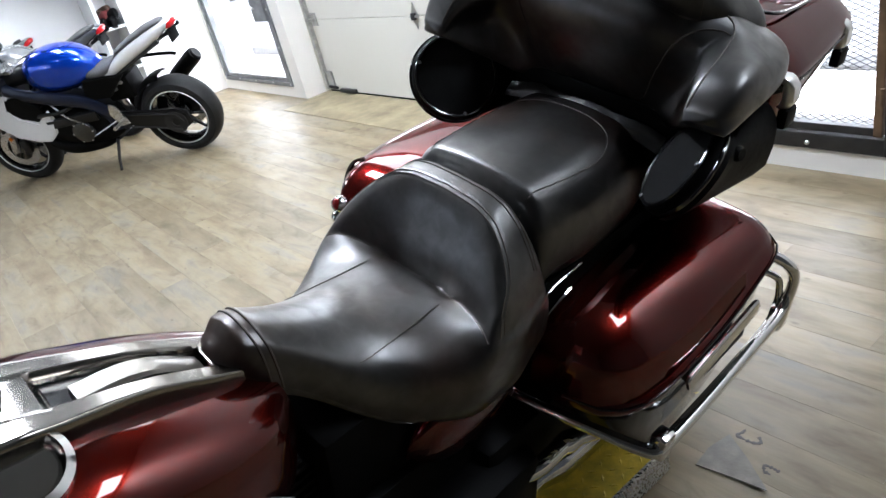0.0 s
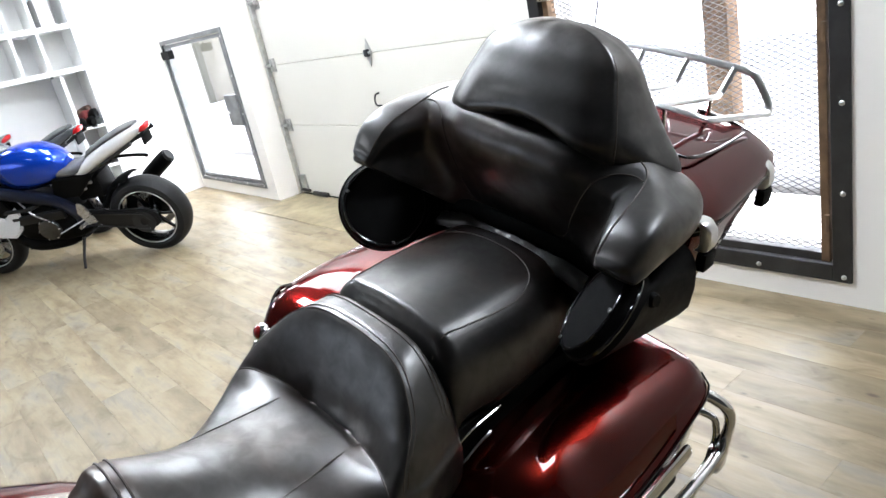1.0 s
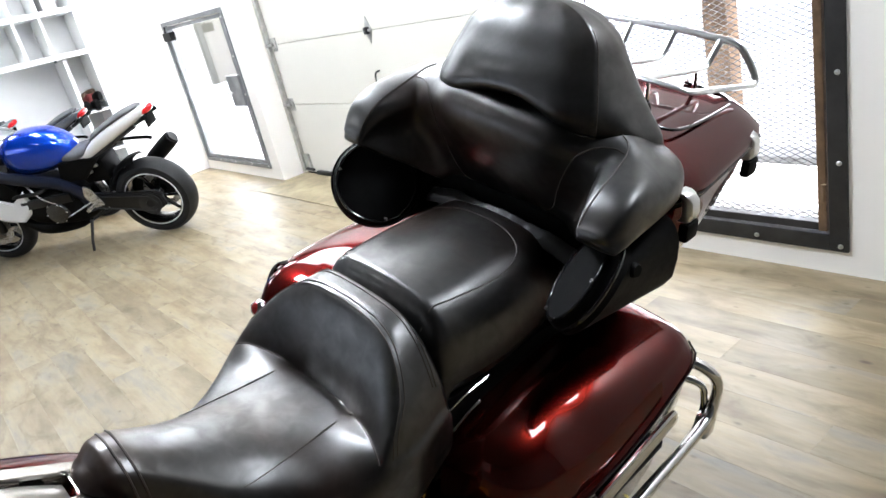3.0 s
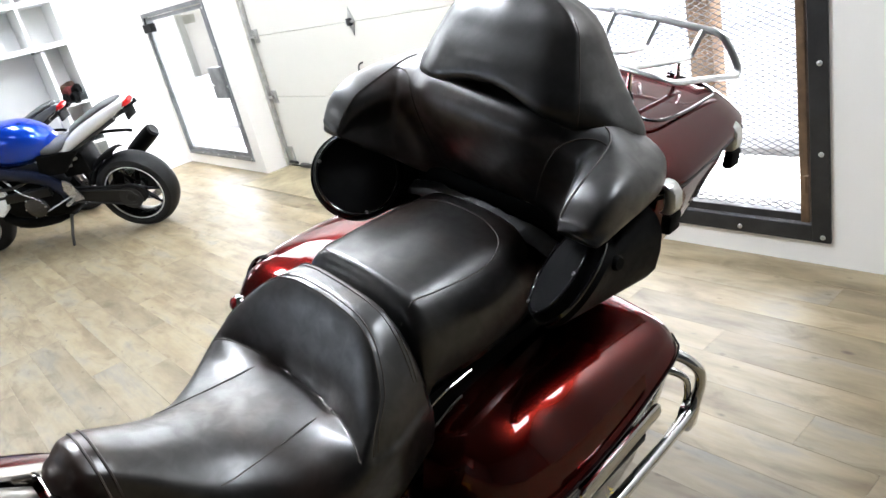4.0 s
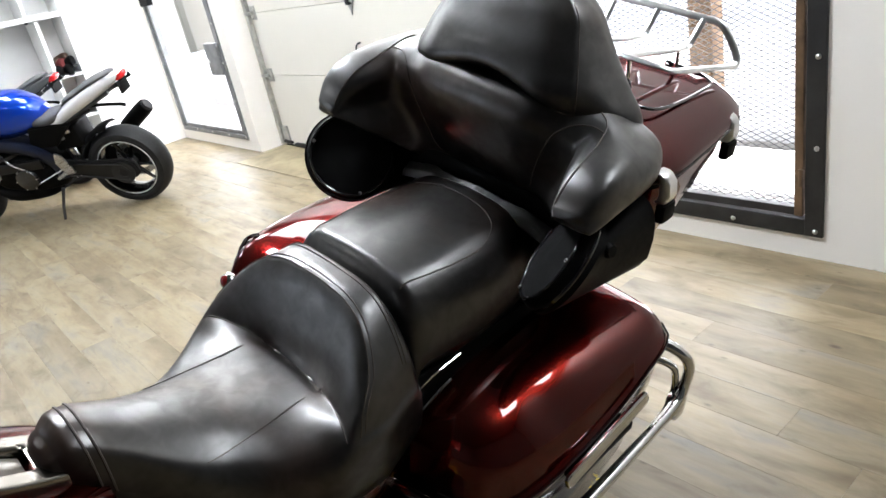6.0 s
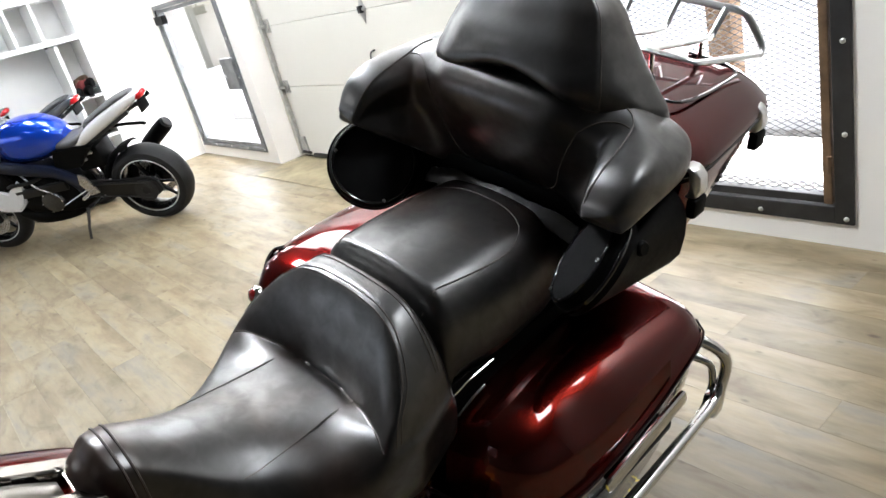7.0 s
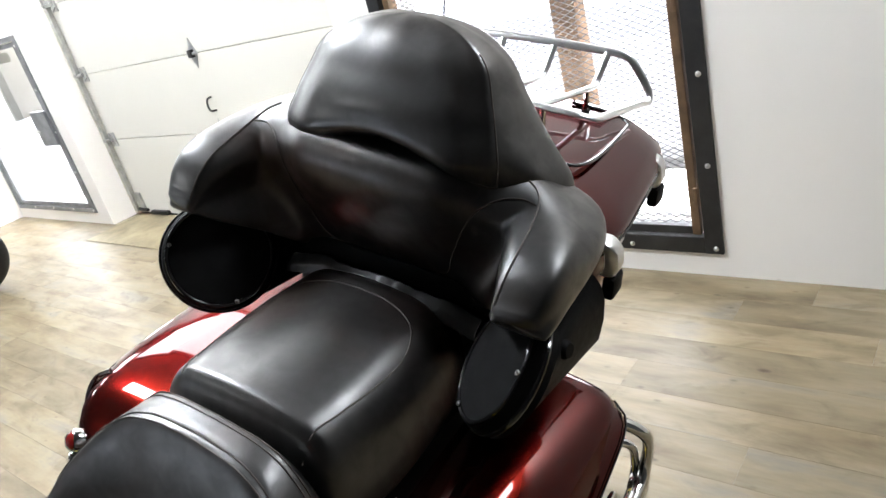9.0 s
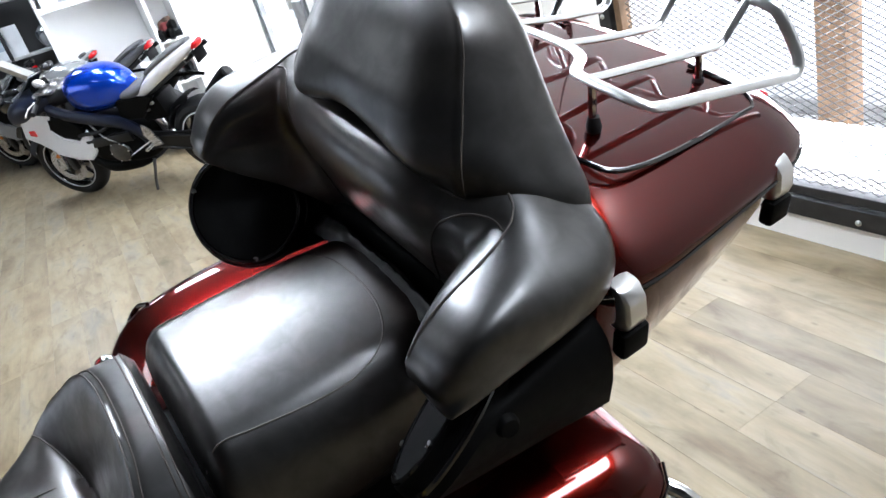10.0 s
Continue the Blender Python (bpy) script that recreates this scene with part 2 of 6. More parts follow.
def solo(name, bm, material, label, category="", group="", kind="", smooth=True):
    return tagged(mesh_object(name, bm, material, smooth), label, category, group, kind)


def box(lo, hi, bev=0.0, bm=None, seg=2):
    bm = bm or bmesh.new()
    r = bmesh.ops.create_cube(bm, size=1)
    s = [hi[i] - lo[i] for i in range(3)]
    c = [(hi[i] + lo[i]) / 2 for i in range(3)]
    for v in r["verts"]:
        v.co = Vector([v.co[i] * s[i] + c[i] for i in range(3)])
    if bev:
        edges = list({e for v in r["verts"] for e in v.link_edges})
        bmesh.ops.bevel(bm, geom=edges, offset=bev, segments=seg, affect="EDGES", profile=0.5)
    return bm


def smooth_path(pts, n=6, closed=False):
    """A Catmull-Rom curve through the points."""
    p = [Vector(q) for q in pts]
    out = []
    k = len(p)
    rng = range(k) if closed else range(k - 1)
    for i in rng:
        p0 = p[(i - 1) % k] if (closed or i > 0) else p[0] * 2 - p[1]
        p1, p2 = p[i], p[(i + 1) % k]
        p3 = p[(i + 2) % k] if (closed or i + 2 < k) else p[-1] * 2 - p[-2]
        for j in range(n):
            t = j / n
            out.append(0.5 * ((2 * p1) + (p2 - p0) * t + (2 * p0 - 5 * p1 + 4 * p2 - p3) * t * t + (3 * p1 - p0 - 3 * p2 + p3) * t ** 3))
    if not closed:
        out.append(p[-1])
    return out


def tube(pts, r, seg=10, closed=False, bm=None, flat=1.0, caps=True):
    """A round bar along the points; r may be a list."""
    bm = bm or bmesh.new()
    pts = [Vector(q) for q in pts]
    k = len(pts)
    rings = []
    up = None
    for i, p in enumerate(pts):
        a = pts[(i - 1) % k] if (closed or i > 0) else p
        b = pts[(i + 1) % k] if (closed or i < k - 1) else p
        d = (b - a).normalized()
        if up is None:
            up = Vector((0, 0, 1)) if abs(d.z) < 0.9 else Vector((1, 0, 0))
        side = d.cross(up).normalized()
        up = side.cross(d).normalized()
        rr = r[i] if isinstance(r, (list, tuple)) else r
        rings.append([bm.verts.new(p + (side * math.cos(2 * math.pi * j / seg) + up * flat * math.sin(2 * math.pi * j / seg)) * rr) for j in range(seg)])
    for i in range(k if closed else k - 1):
        A, B = rings[i], rings[(i + 1) % k]
        for j in range(seg):
            bm.faces.new((A[j], A[(j + 1) % seg], B[(j + 1) % seg], B[j]))
    if not closed and caps:
        bm.faces.new(rings[0][::-1])
        bm.faces.new(rings[-1])
    return bm


def loft(rings, bm=None, caps=True, closed=True):
    bm = bm or bmesh.new()
    vs = [[bm.verts.new(p) for p in r] for r in rings]
    n = len(vs[0])
    for a, b in zip(vs, vs[1:]):
        for j in range(n if closed else n - 1):
            bm.faces.new((a[j], a[(j + 1) % n], b[(j + 1) % n], b[j]))
    if caps and closed:
        bm.faces.new(vs[0][::-1])
        bm.faces.new(vs[-1])
    return bm


def sup(t, e):
    """Superellipse coordinates of the angle t."""
    c, s = math.cos(t), math.sin(t)
    return math.copysign(abs(c) ** e, c), math.copysign(abs(s) ** e, s)


def revolve(profile, axis_m, seg=24, bm=None, closed_profile=False):
    """Profile points (r, h) turned about the local z axis of axis_m."""
    bm = bm or bmesh.new()
    rings = []
    for r, h in profile:
        rings.append([bm.verts.new(axis_m @ Vector((r * math.cos(2 * math.pi * j / seg), r * math.sin(2 * math.pi * j / seg), h))) for j in range(seg)])
    k = len(rings)
    for i in range(k if closed_profile else k - 1):
        a, b = rings[i], rings[(i + 1) % k]
        for j in range(seg):
            bm.faces.new((a[j], a[(j + 1) % seg], b[(j + 1) % seg], b[j]))
    if not closed_profile:
        if profile[0][0] > 1e-6:
            bm.faces.new(rings[0][::-1])
        if profile[-1][0] > 1e-6:
            bm.faces.new(rings[-1])
    bmesh.ops.remove_doubles(bm, verts=bm.verts, dist=1e-5)
    return bm


def axis_to(p, d):
    """A frame at p whose z axis looks along d."""
    return Matrix.Translation(p) @ Vector(d).to_track_quat("Z", "Y").to_matrix().to_4x4()


def ss(a, b, x):
    t = min(1, max(0, (x - a) / (b - a)))
    return t * t * (3 - 2 * t)


def interp(x, table):
    """A smooth curve through the table that never overshoots."""
    if x <= table[0][0]:
        return table[0][1]
    if x >= table[-1][0]:
        return table[-1][1]
    k = 0
    while x > table[k + 1][0]:
        k += 1
    def slope(a):
        return (table[a + 1][1] - table[a][1]) / (table[a + 1][0] - table[a][0])
    def tangent(a):
        if a == 0:
            return slope(0)
        if a == len(table) - 1:
            return slope(a - 1)
        p, q = slope(a - 1), slope(a)
        if p * q <= 0:
            return 0.0
        return 2 * p * q / (p + q)
    x0, y0, x1, y1 = *table[k], *table[k + 1]
    w = x1 - x0
    t = (x - x0) / w
    return y0 * (1 + 2 * t) * (1 - t) ** 2 + w * tangent(k) * t * (1 - t) ** 2 + y1 * t * t * (3 - 2 * t) + w * tangent(k + 1) * t * t * (t - 1)


# ---------------- the room ----------------
WY = 3.0           # inner face of the back wall
LX = -5.72         # inner face of the left wall
TOP = 3.3
SILL, HEAD = 0.090, 1.400
WIN = [(-1.04, 0.265), (-5.66, -4.26)]
GX0, GX1, GTOP = -4.10, -1.27, 2.45


def wall_with_holes(name, x0, x1, z0, z1, holes, y0, y1, material, label):
    """A wall along x, cut by rectangular holes (x0, x1, z0, z1)."""
    xs = sorted({x0, x1, *[v for h in holes for v in h[:2]]})
    zs = sorted({z0, z1, *[v for h in holes for v in h[2:]]})
    bm = bmesh.new()
    solid = {}
    for i in range(len(xs) - 1):
        for k in range(len(zs) - 1):
            cx, cz = (xs[i] + xs[i + 1]) / 2, (zs[k] + zs[k + 1]) / 2
            solid[i, k] = not any(h[0] < cx < h[1] and h[2] < cz < h[3] for h in holes)
    def quad(*p):
        bm.faces.new([bm.verts.new(q) for q in p])
    for (i, k), s in solid.items():
        if not s:
            continue
        a, b, c, d = xs[i], xs[i + 1], zs[k], zs[k + 1]
        quad((a, y0, c), (b, y0, c), (b, y0, d), (a, y0, d))
        quad((a, y1, c), (a, y1, d), (b, y1, d), (b, y1, c))
        if not solid.get((i - 1, k)):
            quad((a, y0, c), (a, y0, d), (a, y1, d), (a, y1, c))
        if not solid.get((i + 1, k)):
            quad((b, y0, c), (b, y1, c), (b, y1, d), (b, y0, d))
        if not solid.get((i, k - 1)):
            quad((a, y0, c), (a, y1, c), (b, y1, c), (b, y0, c))
        if not solid.get((i, k + 1)):
            quad((a, y0, d), (b, y0, d), (b, y1, d), (a, y1, d))
    bmesh.ops.remove_doubles(bm, verts=bm.verts, dist=1e-5)
    return solo(name, bm, material, label, "wall", kind="structure", smooth=False)


holes = [(WIN[0][0], WIN[0][1], SILL, HEAD), (WIN[1][0], WIN[1][1], SILL, HEAD), (GX0, GX1, -0.05, GTOP)]
wall_with_holes("wall_north", -9.0, 4.5, -0.05, TOP, holes, WY, WY + 0.28, WALL, "white painted wall with two barred windows and a garage door")
solo("wall_west", box((LX - 0.2, 2.34, -0.05), (LX, WY, TOP)), WALL, "white painted return wall beside the shelves", "wall", kind="structure", smooth=False)
solo("wall_far_west", box((-9.2, -4.5, -0.05), (-9.0, WY, TOP)), GREYWALL, "plain grey painted far wall of the showroom", "wall", kind="structure", smooth=False)
solo("wall_east", box((4.5, -4.5, -0.05), (4.7, WY + 0.28, TOP)), GREYWALL, "plain grey painted side wall of the showroom", "wall", kind="structure", smooth=False)
# the shop window is unseen and assumed, with its panes
wall_with_holes("wall_south", -9.2, 4.7, -0.05, TOP, [(-7.6, -2.4, 0.5, 2.6)], -4.7, -4.5, GREYWALL, "plain grey painted wall with an assumed wide shop window")
fw_t = thing("unseen_window_3", "assumed wide shop window, out of view, with plain glass and metal mullions", "window", None, "", "structure")
for wx in (-7.6, -5.9, -4.2, -2.45):
    part("mullion", box((wx, -4.66, 0.5), (wx + 0.05, -4.54, 2.6), 0.004), DARKSTEEL, fw_t, smooth=False)
fp = part("pane", box((-7.59, -4.606, 0.51), (-2.41, -4.60, 2.59)), glass_mat("shop_glass"), fw_t, smooth=False)
fp.visible_shadow = False
# glowing sheet added behind the assumed window for reflections
solo("backdrop", box((-16, -9.05, -0.1), (6, -9.0, 6)), emit("shop_window_glow", (0.92, 0.96, 1.0), 0.7), "dim glowing sheet beyond the assumed shop window", "backdrop", kind="structure", smooth=False)
solo("ceiling", box((-9.2, -4.7, TOP), (4.7, WY + 0.28, TOP + 0.15)), CEIL, "dark grey painted flat ceiling of the showroom", "ceiling", kind="structure", smooth=False)
# outside
solo("ground", box((-14, WY + 0.28, -0.4), (10, 16, 0.10)), plain("pale_pavement", (0.62, 0.62, 0.62), 0.85, 0, 0.15, 2, 0.2, 40), "pale grey paved ground outside the windows", "ground", kind="structure", smooth=False)
solo("backdrop", box((-14, 9.0, 0.10), (10, 9.05, 6)), emit("bright_outdoors", (0.95, 0.965, 1.0), 5.0), "overexposed white daylight outside", "backdrop", kind="structure", smooth=False)


def ceiling_light(x, y):
    t = thing("ceiling_light", "flat white ceiling panel light, out of view, switched on", "ceiling light", pose(x, y, TOP), "ceiling lights")
    part("frame", box((-0.62, -0.32, -0.06), (0.62, 0.32, 0), 0.008), WHITEPAINT, t, "white metal frame")
    part("diffuser", box((-0.585, -0.285, -0.066), (0.585, 0.285, -0.060), 0.002), PANEL, t, "glowing white diffuser")


# a bright row over the middle of the room, dimmer panels elsewhere; all out of view
# the panel at (1.7, 2.5) is fill, added to brighten the right-hand wall
LIGHTS = [(-1.5, 1.3, 118), (-2.9, 2.62, 16), (-1.75, 2.68, 10), (-4.3, 2.2, 24), (-4.9, 1.3, 42), (1.7, 2.5, 50), (-2.2, -1.6, 4), (-7.2, 0.4, 50)]
for lx, ly, watts in LIGHTS:
    ceiling_light(lx, ly)
    area_lamp("panel_glow", (lx, ly, TOP - 0.07), (lx, ly, 0), 1.16, 0.56, watts, (0.945, 0.975, 1.0))


def mesh_screen(x0, x1, z0, z1, y, w, h, r):
    """Expanded-metal strands in diamonds of w by h."""
    bm = bmesh.new()
    nx, nz = round((x1 - x0) / w), round((z1 - z0) / h)
    w, h = (x1 - x0) / nx, (z1 - z0) / nz
    verts, faces = [], []
    def strand(ax, az, bx_, bz):
        dx, dz = bx_ - ax, bz - az
        L = math.hypot(dx, dz)
        px, pz = -dz / L * r, dx / L * r
        i = len(verts)
        verts.extend([(ax + px, y, az + pz), (ax, y - 2 * r, az), (ax - px, y, az - pz), (bx_ + px, y, bz + pz), (bx_, y - 2 * r, bz), (bx_ - px, y, bz - pz)])
        faces.extend([(i, i + 1, i + 4, i + 3), (i + 1, i + 2, i + 5, i + 4), (i, i + 3, i + 5, i + 2)])
    for i in range(nx):
        for k in range(nz):
            a, b = x0 + i * w, z0 + k * h
            m, q = a + w / 2, b + h / 2
            strand(a, q, m, b + h), strand(m, b + h, a + w, q), strand(a, q, m, b), strand(m, b, a + w, q)
    me = bpy.data.meshes.new("mesh_screen")
    me.from_pydata(verts, [], faces)
    bm.from_mesh(me)
    bpy.data.meshes.remove(me)
    return bm


def window(name, x0, x1, label, gap, near):
    t = thing(name, label, "window", None, "", "structure")
    f, y0, y1 = (0.062 if near else 0.034), WY - 0.012, WY + 0.03
    # outer flat-bar frame, flush on the wall
    for nm, lo, hi in (("frame_side", (x0, y0, SILL), (x0 + f, y1, HEAD)), ("frame_side", (x1 - f, y0, SILL), (x1, y1, HEAD)),
                       ("frame_bottom", (x0 + f, y0 + 0.001, SILL), (x1 - f, y1, SILL + f)), ("frame_top", (x0 + f, y0 + 0.001, HEAD - f), (x1 - f, y1, HEAD))):
        part(nm, box(lo, hi, 0.003), DARKSTEEL if near else GREYSTEEL, t, "steel frame bar", smooth=False)
    # leaf of angle iron inside, with a bright slot along it
    a = f + gap
    for lo, hi in (((x0 + a, y0 + 0.012, SILL + f + 0.004), (x0 + a + 0.03, y1 + 0.02, HEAD - f - 0.004)), ((x1 - a - 0.03, y0 + 0.012, SILL + f + 0.004), (x1 - a, y1 + 0.02, HEAD - f - 0.004))):
        part("leaf_stile", box(lo, hi, 0.003), RUST if near else GREYSTEEL, t, "rusty angle-iron stile" if near else "", smooth=False)
    for z in (SILL + f + 0.006, HEAD - f - 0.036):
        part("leaf_rail", box((x0 + a + 0.03, y0 + 0.014, z), (x1 - a - 0.03, y1 + 0.018, z + 0.03), 0.003), DARKSTEEL if near else GREYSTEEL, t, smooth=False)
    if near:
        sc = part("mesh_screen", mesh_screen(x0 + a + 0.03, x1 - a - 0.03, SILL + f + 0.036, HEAD - f - 0.036, WY + 0.03, 0.043, 0.0205, 0.0016), DARKSTEEL if near else GREYSTEEL, t, "expanded-metal diamond mesh", smooth=False)
        tagged(sc, kind="stuff")
    p = part("pane", box((x0 + 0.005, WY + 0.16, SILL + 0.005), (x1 - 0.005, WY + 0.166, HEAD - 0.005)), glass_mat("window_glass"), t, "clear glass pane", smooth=False)
    p.visible_shadow = False
    for z in [SILL + 0.022 + 0.305 * i for i in range(5)]:
        for x in (x0 + 0.024, x1 - 0.024):
            if z < HEAD:
                part("bolt", revolve([(0.009, 0), (0.009, 0.004), (0.005, 0.008), (0, 0.009)], axis_to((x, y0, z), (0, -1, 0)), 10), GALV, t)
    for i in range(1, 4):
        part("bolt", revolve([(0.009, 0), (0.009, 0.004), (0.005, 0.008), (0, 0.009)], axis_to((x0 + (x1 - x0) * i / 4, y0, SILL + 0.024), (0, -1, 0)), 10), GALV, t)
    return t


window("window_1", WIN[0][0], WIN[0][1], "window behind black steel frame and diamond mesh screen", 0.012, True)
window("window_2", WIN[1][0], WIN[1][1], "window behind grey steel frame with a lock box", 0.030, False)

# ---------------- garage door ----------------
gd = thing("garage_door", "closed cream sectional garage door with steel hinges", "garage door", None, "", "structure")
GY = WY + 0.20
SEAMS = (0.012, 0.577, 1.045, 1.513, 1.981, 2.449)
for i in (0, 1, 2, 4):
    z = SEAMS[i]
    part("panel", box((GX0 + 0.05, GY, z), (GX1 - 0.02, GY + 0.05, SEAMS[i + 1] - 0.003), 0.004), DOORPAINT, gd, smooth=False)
# this glazed row is out of view, assumed so the fill can pass
for i in (3,):
    z = SEAMS[i]
    x0, x1, zt = GX0 + 0.05, GX1 - 0.02, SEAMS[i + 1] - 0.003
    for lo, hi in (((x0, z), (x1, z + 0.05)), ((x0, zt - 0.05), (x1, zt)), ((x0, z + 0.05), (x0 + 0.06, zt - 0.05)), ((x1 - 0.06, z + 0.05), (x1, zt - 0.05))):
        part("glazed_rail", box((lo[0], GY, lo[1]), (hi[0], GY + 0.05, hi[1]), 0.003), DOORPAINT, gd, smooth=False)
    gp = part("glazed_pane", box((x0 + 0.06, GY + 0.022, z + 0.05), (x1 - 0.06, GY + 0.028, zt - 0.05)), glass_mat("door_glass"), gd, "assumed clear door pane, out of view", smooth=False)
    gp.visible_shadow = False
part("seal", box((GX0 + 0.06, GY + 0.004, 0.0), (GX1 - 0.02, GY + 0.045, 0.012)), RUBBER, gd, "black rubber bottom seal", smooth=False)

# ---------------- floor ----------------
subfloor = solo("floor", box((-9.2, -4.7, -0.2), (4.7, WY + 0.28, -0.004)), CONCRETE, "weathered brown and grey wood-look vinyl plank floor", "floor", kind="structure", smooth=False)
PW, PL = 0.135, 1.22
rnd = random.Random(4)
plank_meshes = {}


def plank_mesh(L):
    key = round(L, 3)
    if key not in plank_meshes:
        bm = box((0, 0, -0.004), (L, PW - 0.0006, 0.0), 0.0)
        me = bpy.data.meshes.new("plank")
        bm.to_mesh(me)
        bm.free()
        me.materials.append(PLANK)
        plank_meshes[key] = me
    return plank_meshes[key]


far_v, far_f = [], []
near_count = 0
rows = int((WY + 4.5) / PW) + 1
for r in range(rows):
    y1 = WY - r * PW
    x = -9.0 - rnd.choice((0, 0.2, 0.4, 0.6, 0.8, 1.0))
    while x < 4.5:
        a, b = max(x, -9.0), min(x + PL, 4.5)
        if b - a > 0.02:
            if near_count < 290 and y1 > -0.2 and b > -6.4 and a < 2.2:
                ob = new("plank", plank_mesh(b - a - 0.0006))
                ob.location = (a, y1 - PW, 0)
                ob.parent = subfloor
                near_count += 1
            else:
                k = len(far_v)
                far_v += [(a, y1 - PW, -0.002), (b - 0.0006, y1 - PW, -0.002), (b - 0.0006, y1 - 0.0006, -0.002), (a, y1 - 0.0006, -0.002),
                          (a, y1 - PW, 0), (b - 0.0006, y1 - PW, 0), (b - 0.0006, y1 - 0.0006, 0), (a, y1 - 0.0006, 0)]
                far_f += [tuple(k + q for q in f) for f in ((4, 5, 6, 7), (0, 1, 5, 4), (1, 2, 6, 5), (2, 3, 7, 6), (3, 0, 4, 7))]
        x += PL
me = bpy.data.meshes.new("plank_rest")
me.from_pydata(far_v, [], far_f)
me.materials.append(PLANK)
rest = new("plank_rest", me)
rest.parent = subfloor
tagged(rest, kind="stuff")

# ---------------- touring motorcycle ----------------
# x to the machine's left, y to its rear, z up; it leans on its stand
bike = thing("touring_motorcycle", "dark red touring motorcycle with black leather seat and luggage", "motorcycle", pose(0.039, 1.147, 0, 0, 15.4, 3.35))


def seam(pts, parent, r=0.0016, closed=False, n=5):
    return part("seam", tube(smooth_path(pts, n, closed), r, 6, closed), THREAD, parent, "fine stitched seam")


def crease_y(x):
    """Line where the seat pan meets the back bolster."""
    return interp(abs(x), [(0, -0.118), (0.05, -0.120), (0.086, -0.127), (0.14, -0.142), (0.20, -0.166), (0.24, -0.185)])


def arch_y(x):
    """Line of the stitched arch along the top of the bolster."""
    return interp(abs(x), [(0, -0.054), (0.06, -0.056), (0.115, -0.065), (0.15, -0.079), (0.185, -0.104), (0.205, -0.138), (0.24, -0.18)])


def seat_half(y):
    return interp(y, [(-0.495, 0.046), (-0.47, 0.062), (-0.42, 0.080), (-0.36, 0.118), (-0.30, 0.160), (-0.24, 0.198), (-0.18, 0.222), (-0.12, 0.226), (-0.05, 0.208), (0.0, 0.192)])


def seat_top(x, y):
    """Height of the driver's seat: a dished pan in front, a raised bolster behind."""
    pan = interp(y, [(-0.50, 0.825), (-0.475, 0.845), (-0.45, 0.840), (-0.42, 0.821), (-0.38, 0.793), (-0.34, 0.770), (-0.30, 0.752), (-0.24, 0.732), (-0.16, 0.718), (-0.10, 0.714), (0.0, 0.72)])
    pan -= interp(y, [(-0.5, 8.0), (-0.44, 7.0), (-0.38, 5.0), (-0.32, 3.4), (-0.26, 1.6), (-0.20, 0.4), (-0.15, -0.35), (0, -0.35)]) * x * x
    r = min(1.0, abs(x) / seat_half(y))
    bol = 0.861 - interp(r, [(0, 0), (0.3, 0.002), (0.5, 0.009), (0.65, 0.027), (0.8, 0.062), (0.9, 0.098), (1.0, 0.150)])
    bol += 0.10 * max(-0.05, min(0.05, y + 0.054))
    yc, ya = crease_y(x), arch_y(x)
    t = min(1.0, max(0.0, (y - yc) / (ya - yc + 1e-6)))
    g = 0.62 * t + 0.38 * math.sin(t * math.pi / 2)
    z = pan + (max(bol, pan) - pan) * g
    # pinched fold between the two seam ends, soft groove along the arch stitching
    z -= 0.010 * math.exp(-((y - yc) / 0.012) ** 2) * ss(0.12, 0.06, abs(x))
    z -= 0.0025 * math.exp(-((y - ya - 0.004) / 0.006) ** 2)
    return z - 0.018 * ss(-0.016, -0.004, y)


def seat_point(u, y, lift=0.0):
    """u from -1 to 1 across the seat; past the rolled edge the skirt falls."""
    w = seat_half(y)
    x = w * math.sin(u * math.pi / 2)
    roll = interp(y, [(-0.3, 0.075), (-0.15, 0.045), (0, 0.03)]) * max(0, abs(u) - 0.50) ** 2.2 / 0.50 ** 2.2
    return Vector((x, y, seat_top(x, y) - roll + lift))


def seat_at(x, y, lift=0.0):
    w = seat_half(y)
    return seat_point(math.asin(max(-1, min(1, x / w))) / (math.pi / 2), y, lift)


ny, nu = 150, 72
cols = []
for i in range(ny + 1):
    y = -0.495 + 0.490 * i / ny
    ring = [seat_point(-1 + 2 * j / nu, y) for j in range(nu + 1)]
    w = seat_half(y)
    zb = interp(y, [(-0.5, 0.800), (-0.455, 0.770), (-0.41, 0.725), (-0.35, 0.655), (-0.28, 0.595), (-0.2, 0.558), (0, 0.57)])
    a, b = ring[0], ring[-1]
    left = [Vector((-w * k, y, zb + (a.z - zb) * q)) for k, q in ((0.84, 0.0), (0.955, 0.22), (0.995, 0.5), (1.008, 0.8))]
    ring = left + ring + [Vector((-v.x, y, zb + (b.z - zb) * q)) for v, q in zip(left[::-1], (0.8, 0.5, 0.22, 0.0))]
    cols.append(ring)
mid_z = sum(v.z for v in cols[0]) / len(cols[0])
nose = [[Vector((v.x * math.cos(g), -0.495 - 0.022 * math.sin(g), mid_z - 0.004 * math.sin(g) + (v.z - mid_z) * math.cos(g))) for v in cols[0]] for g in (1.45, 1.25, 1.0, 0.75, 0.5, 0.25)]
seat = part("driver_seat", loft(nose + cols), LEATHER, bike, "black leather driver's bucket seat with stitched seams")
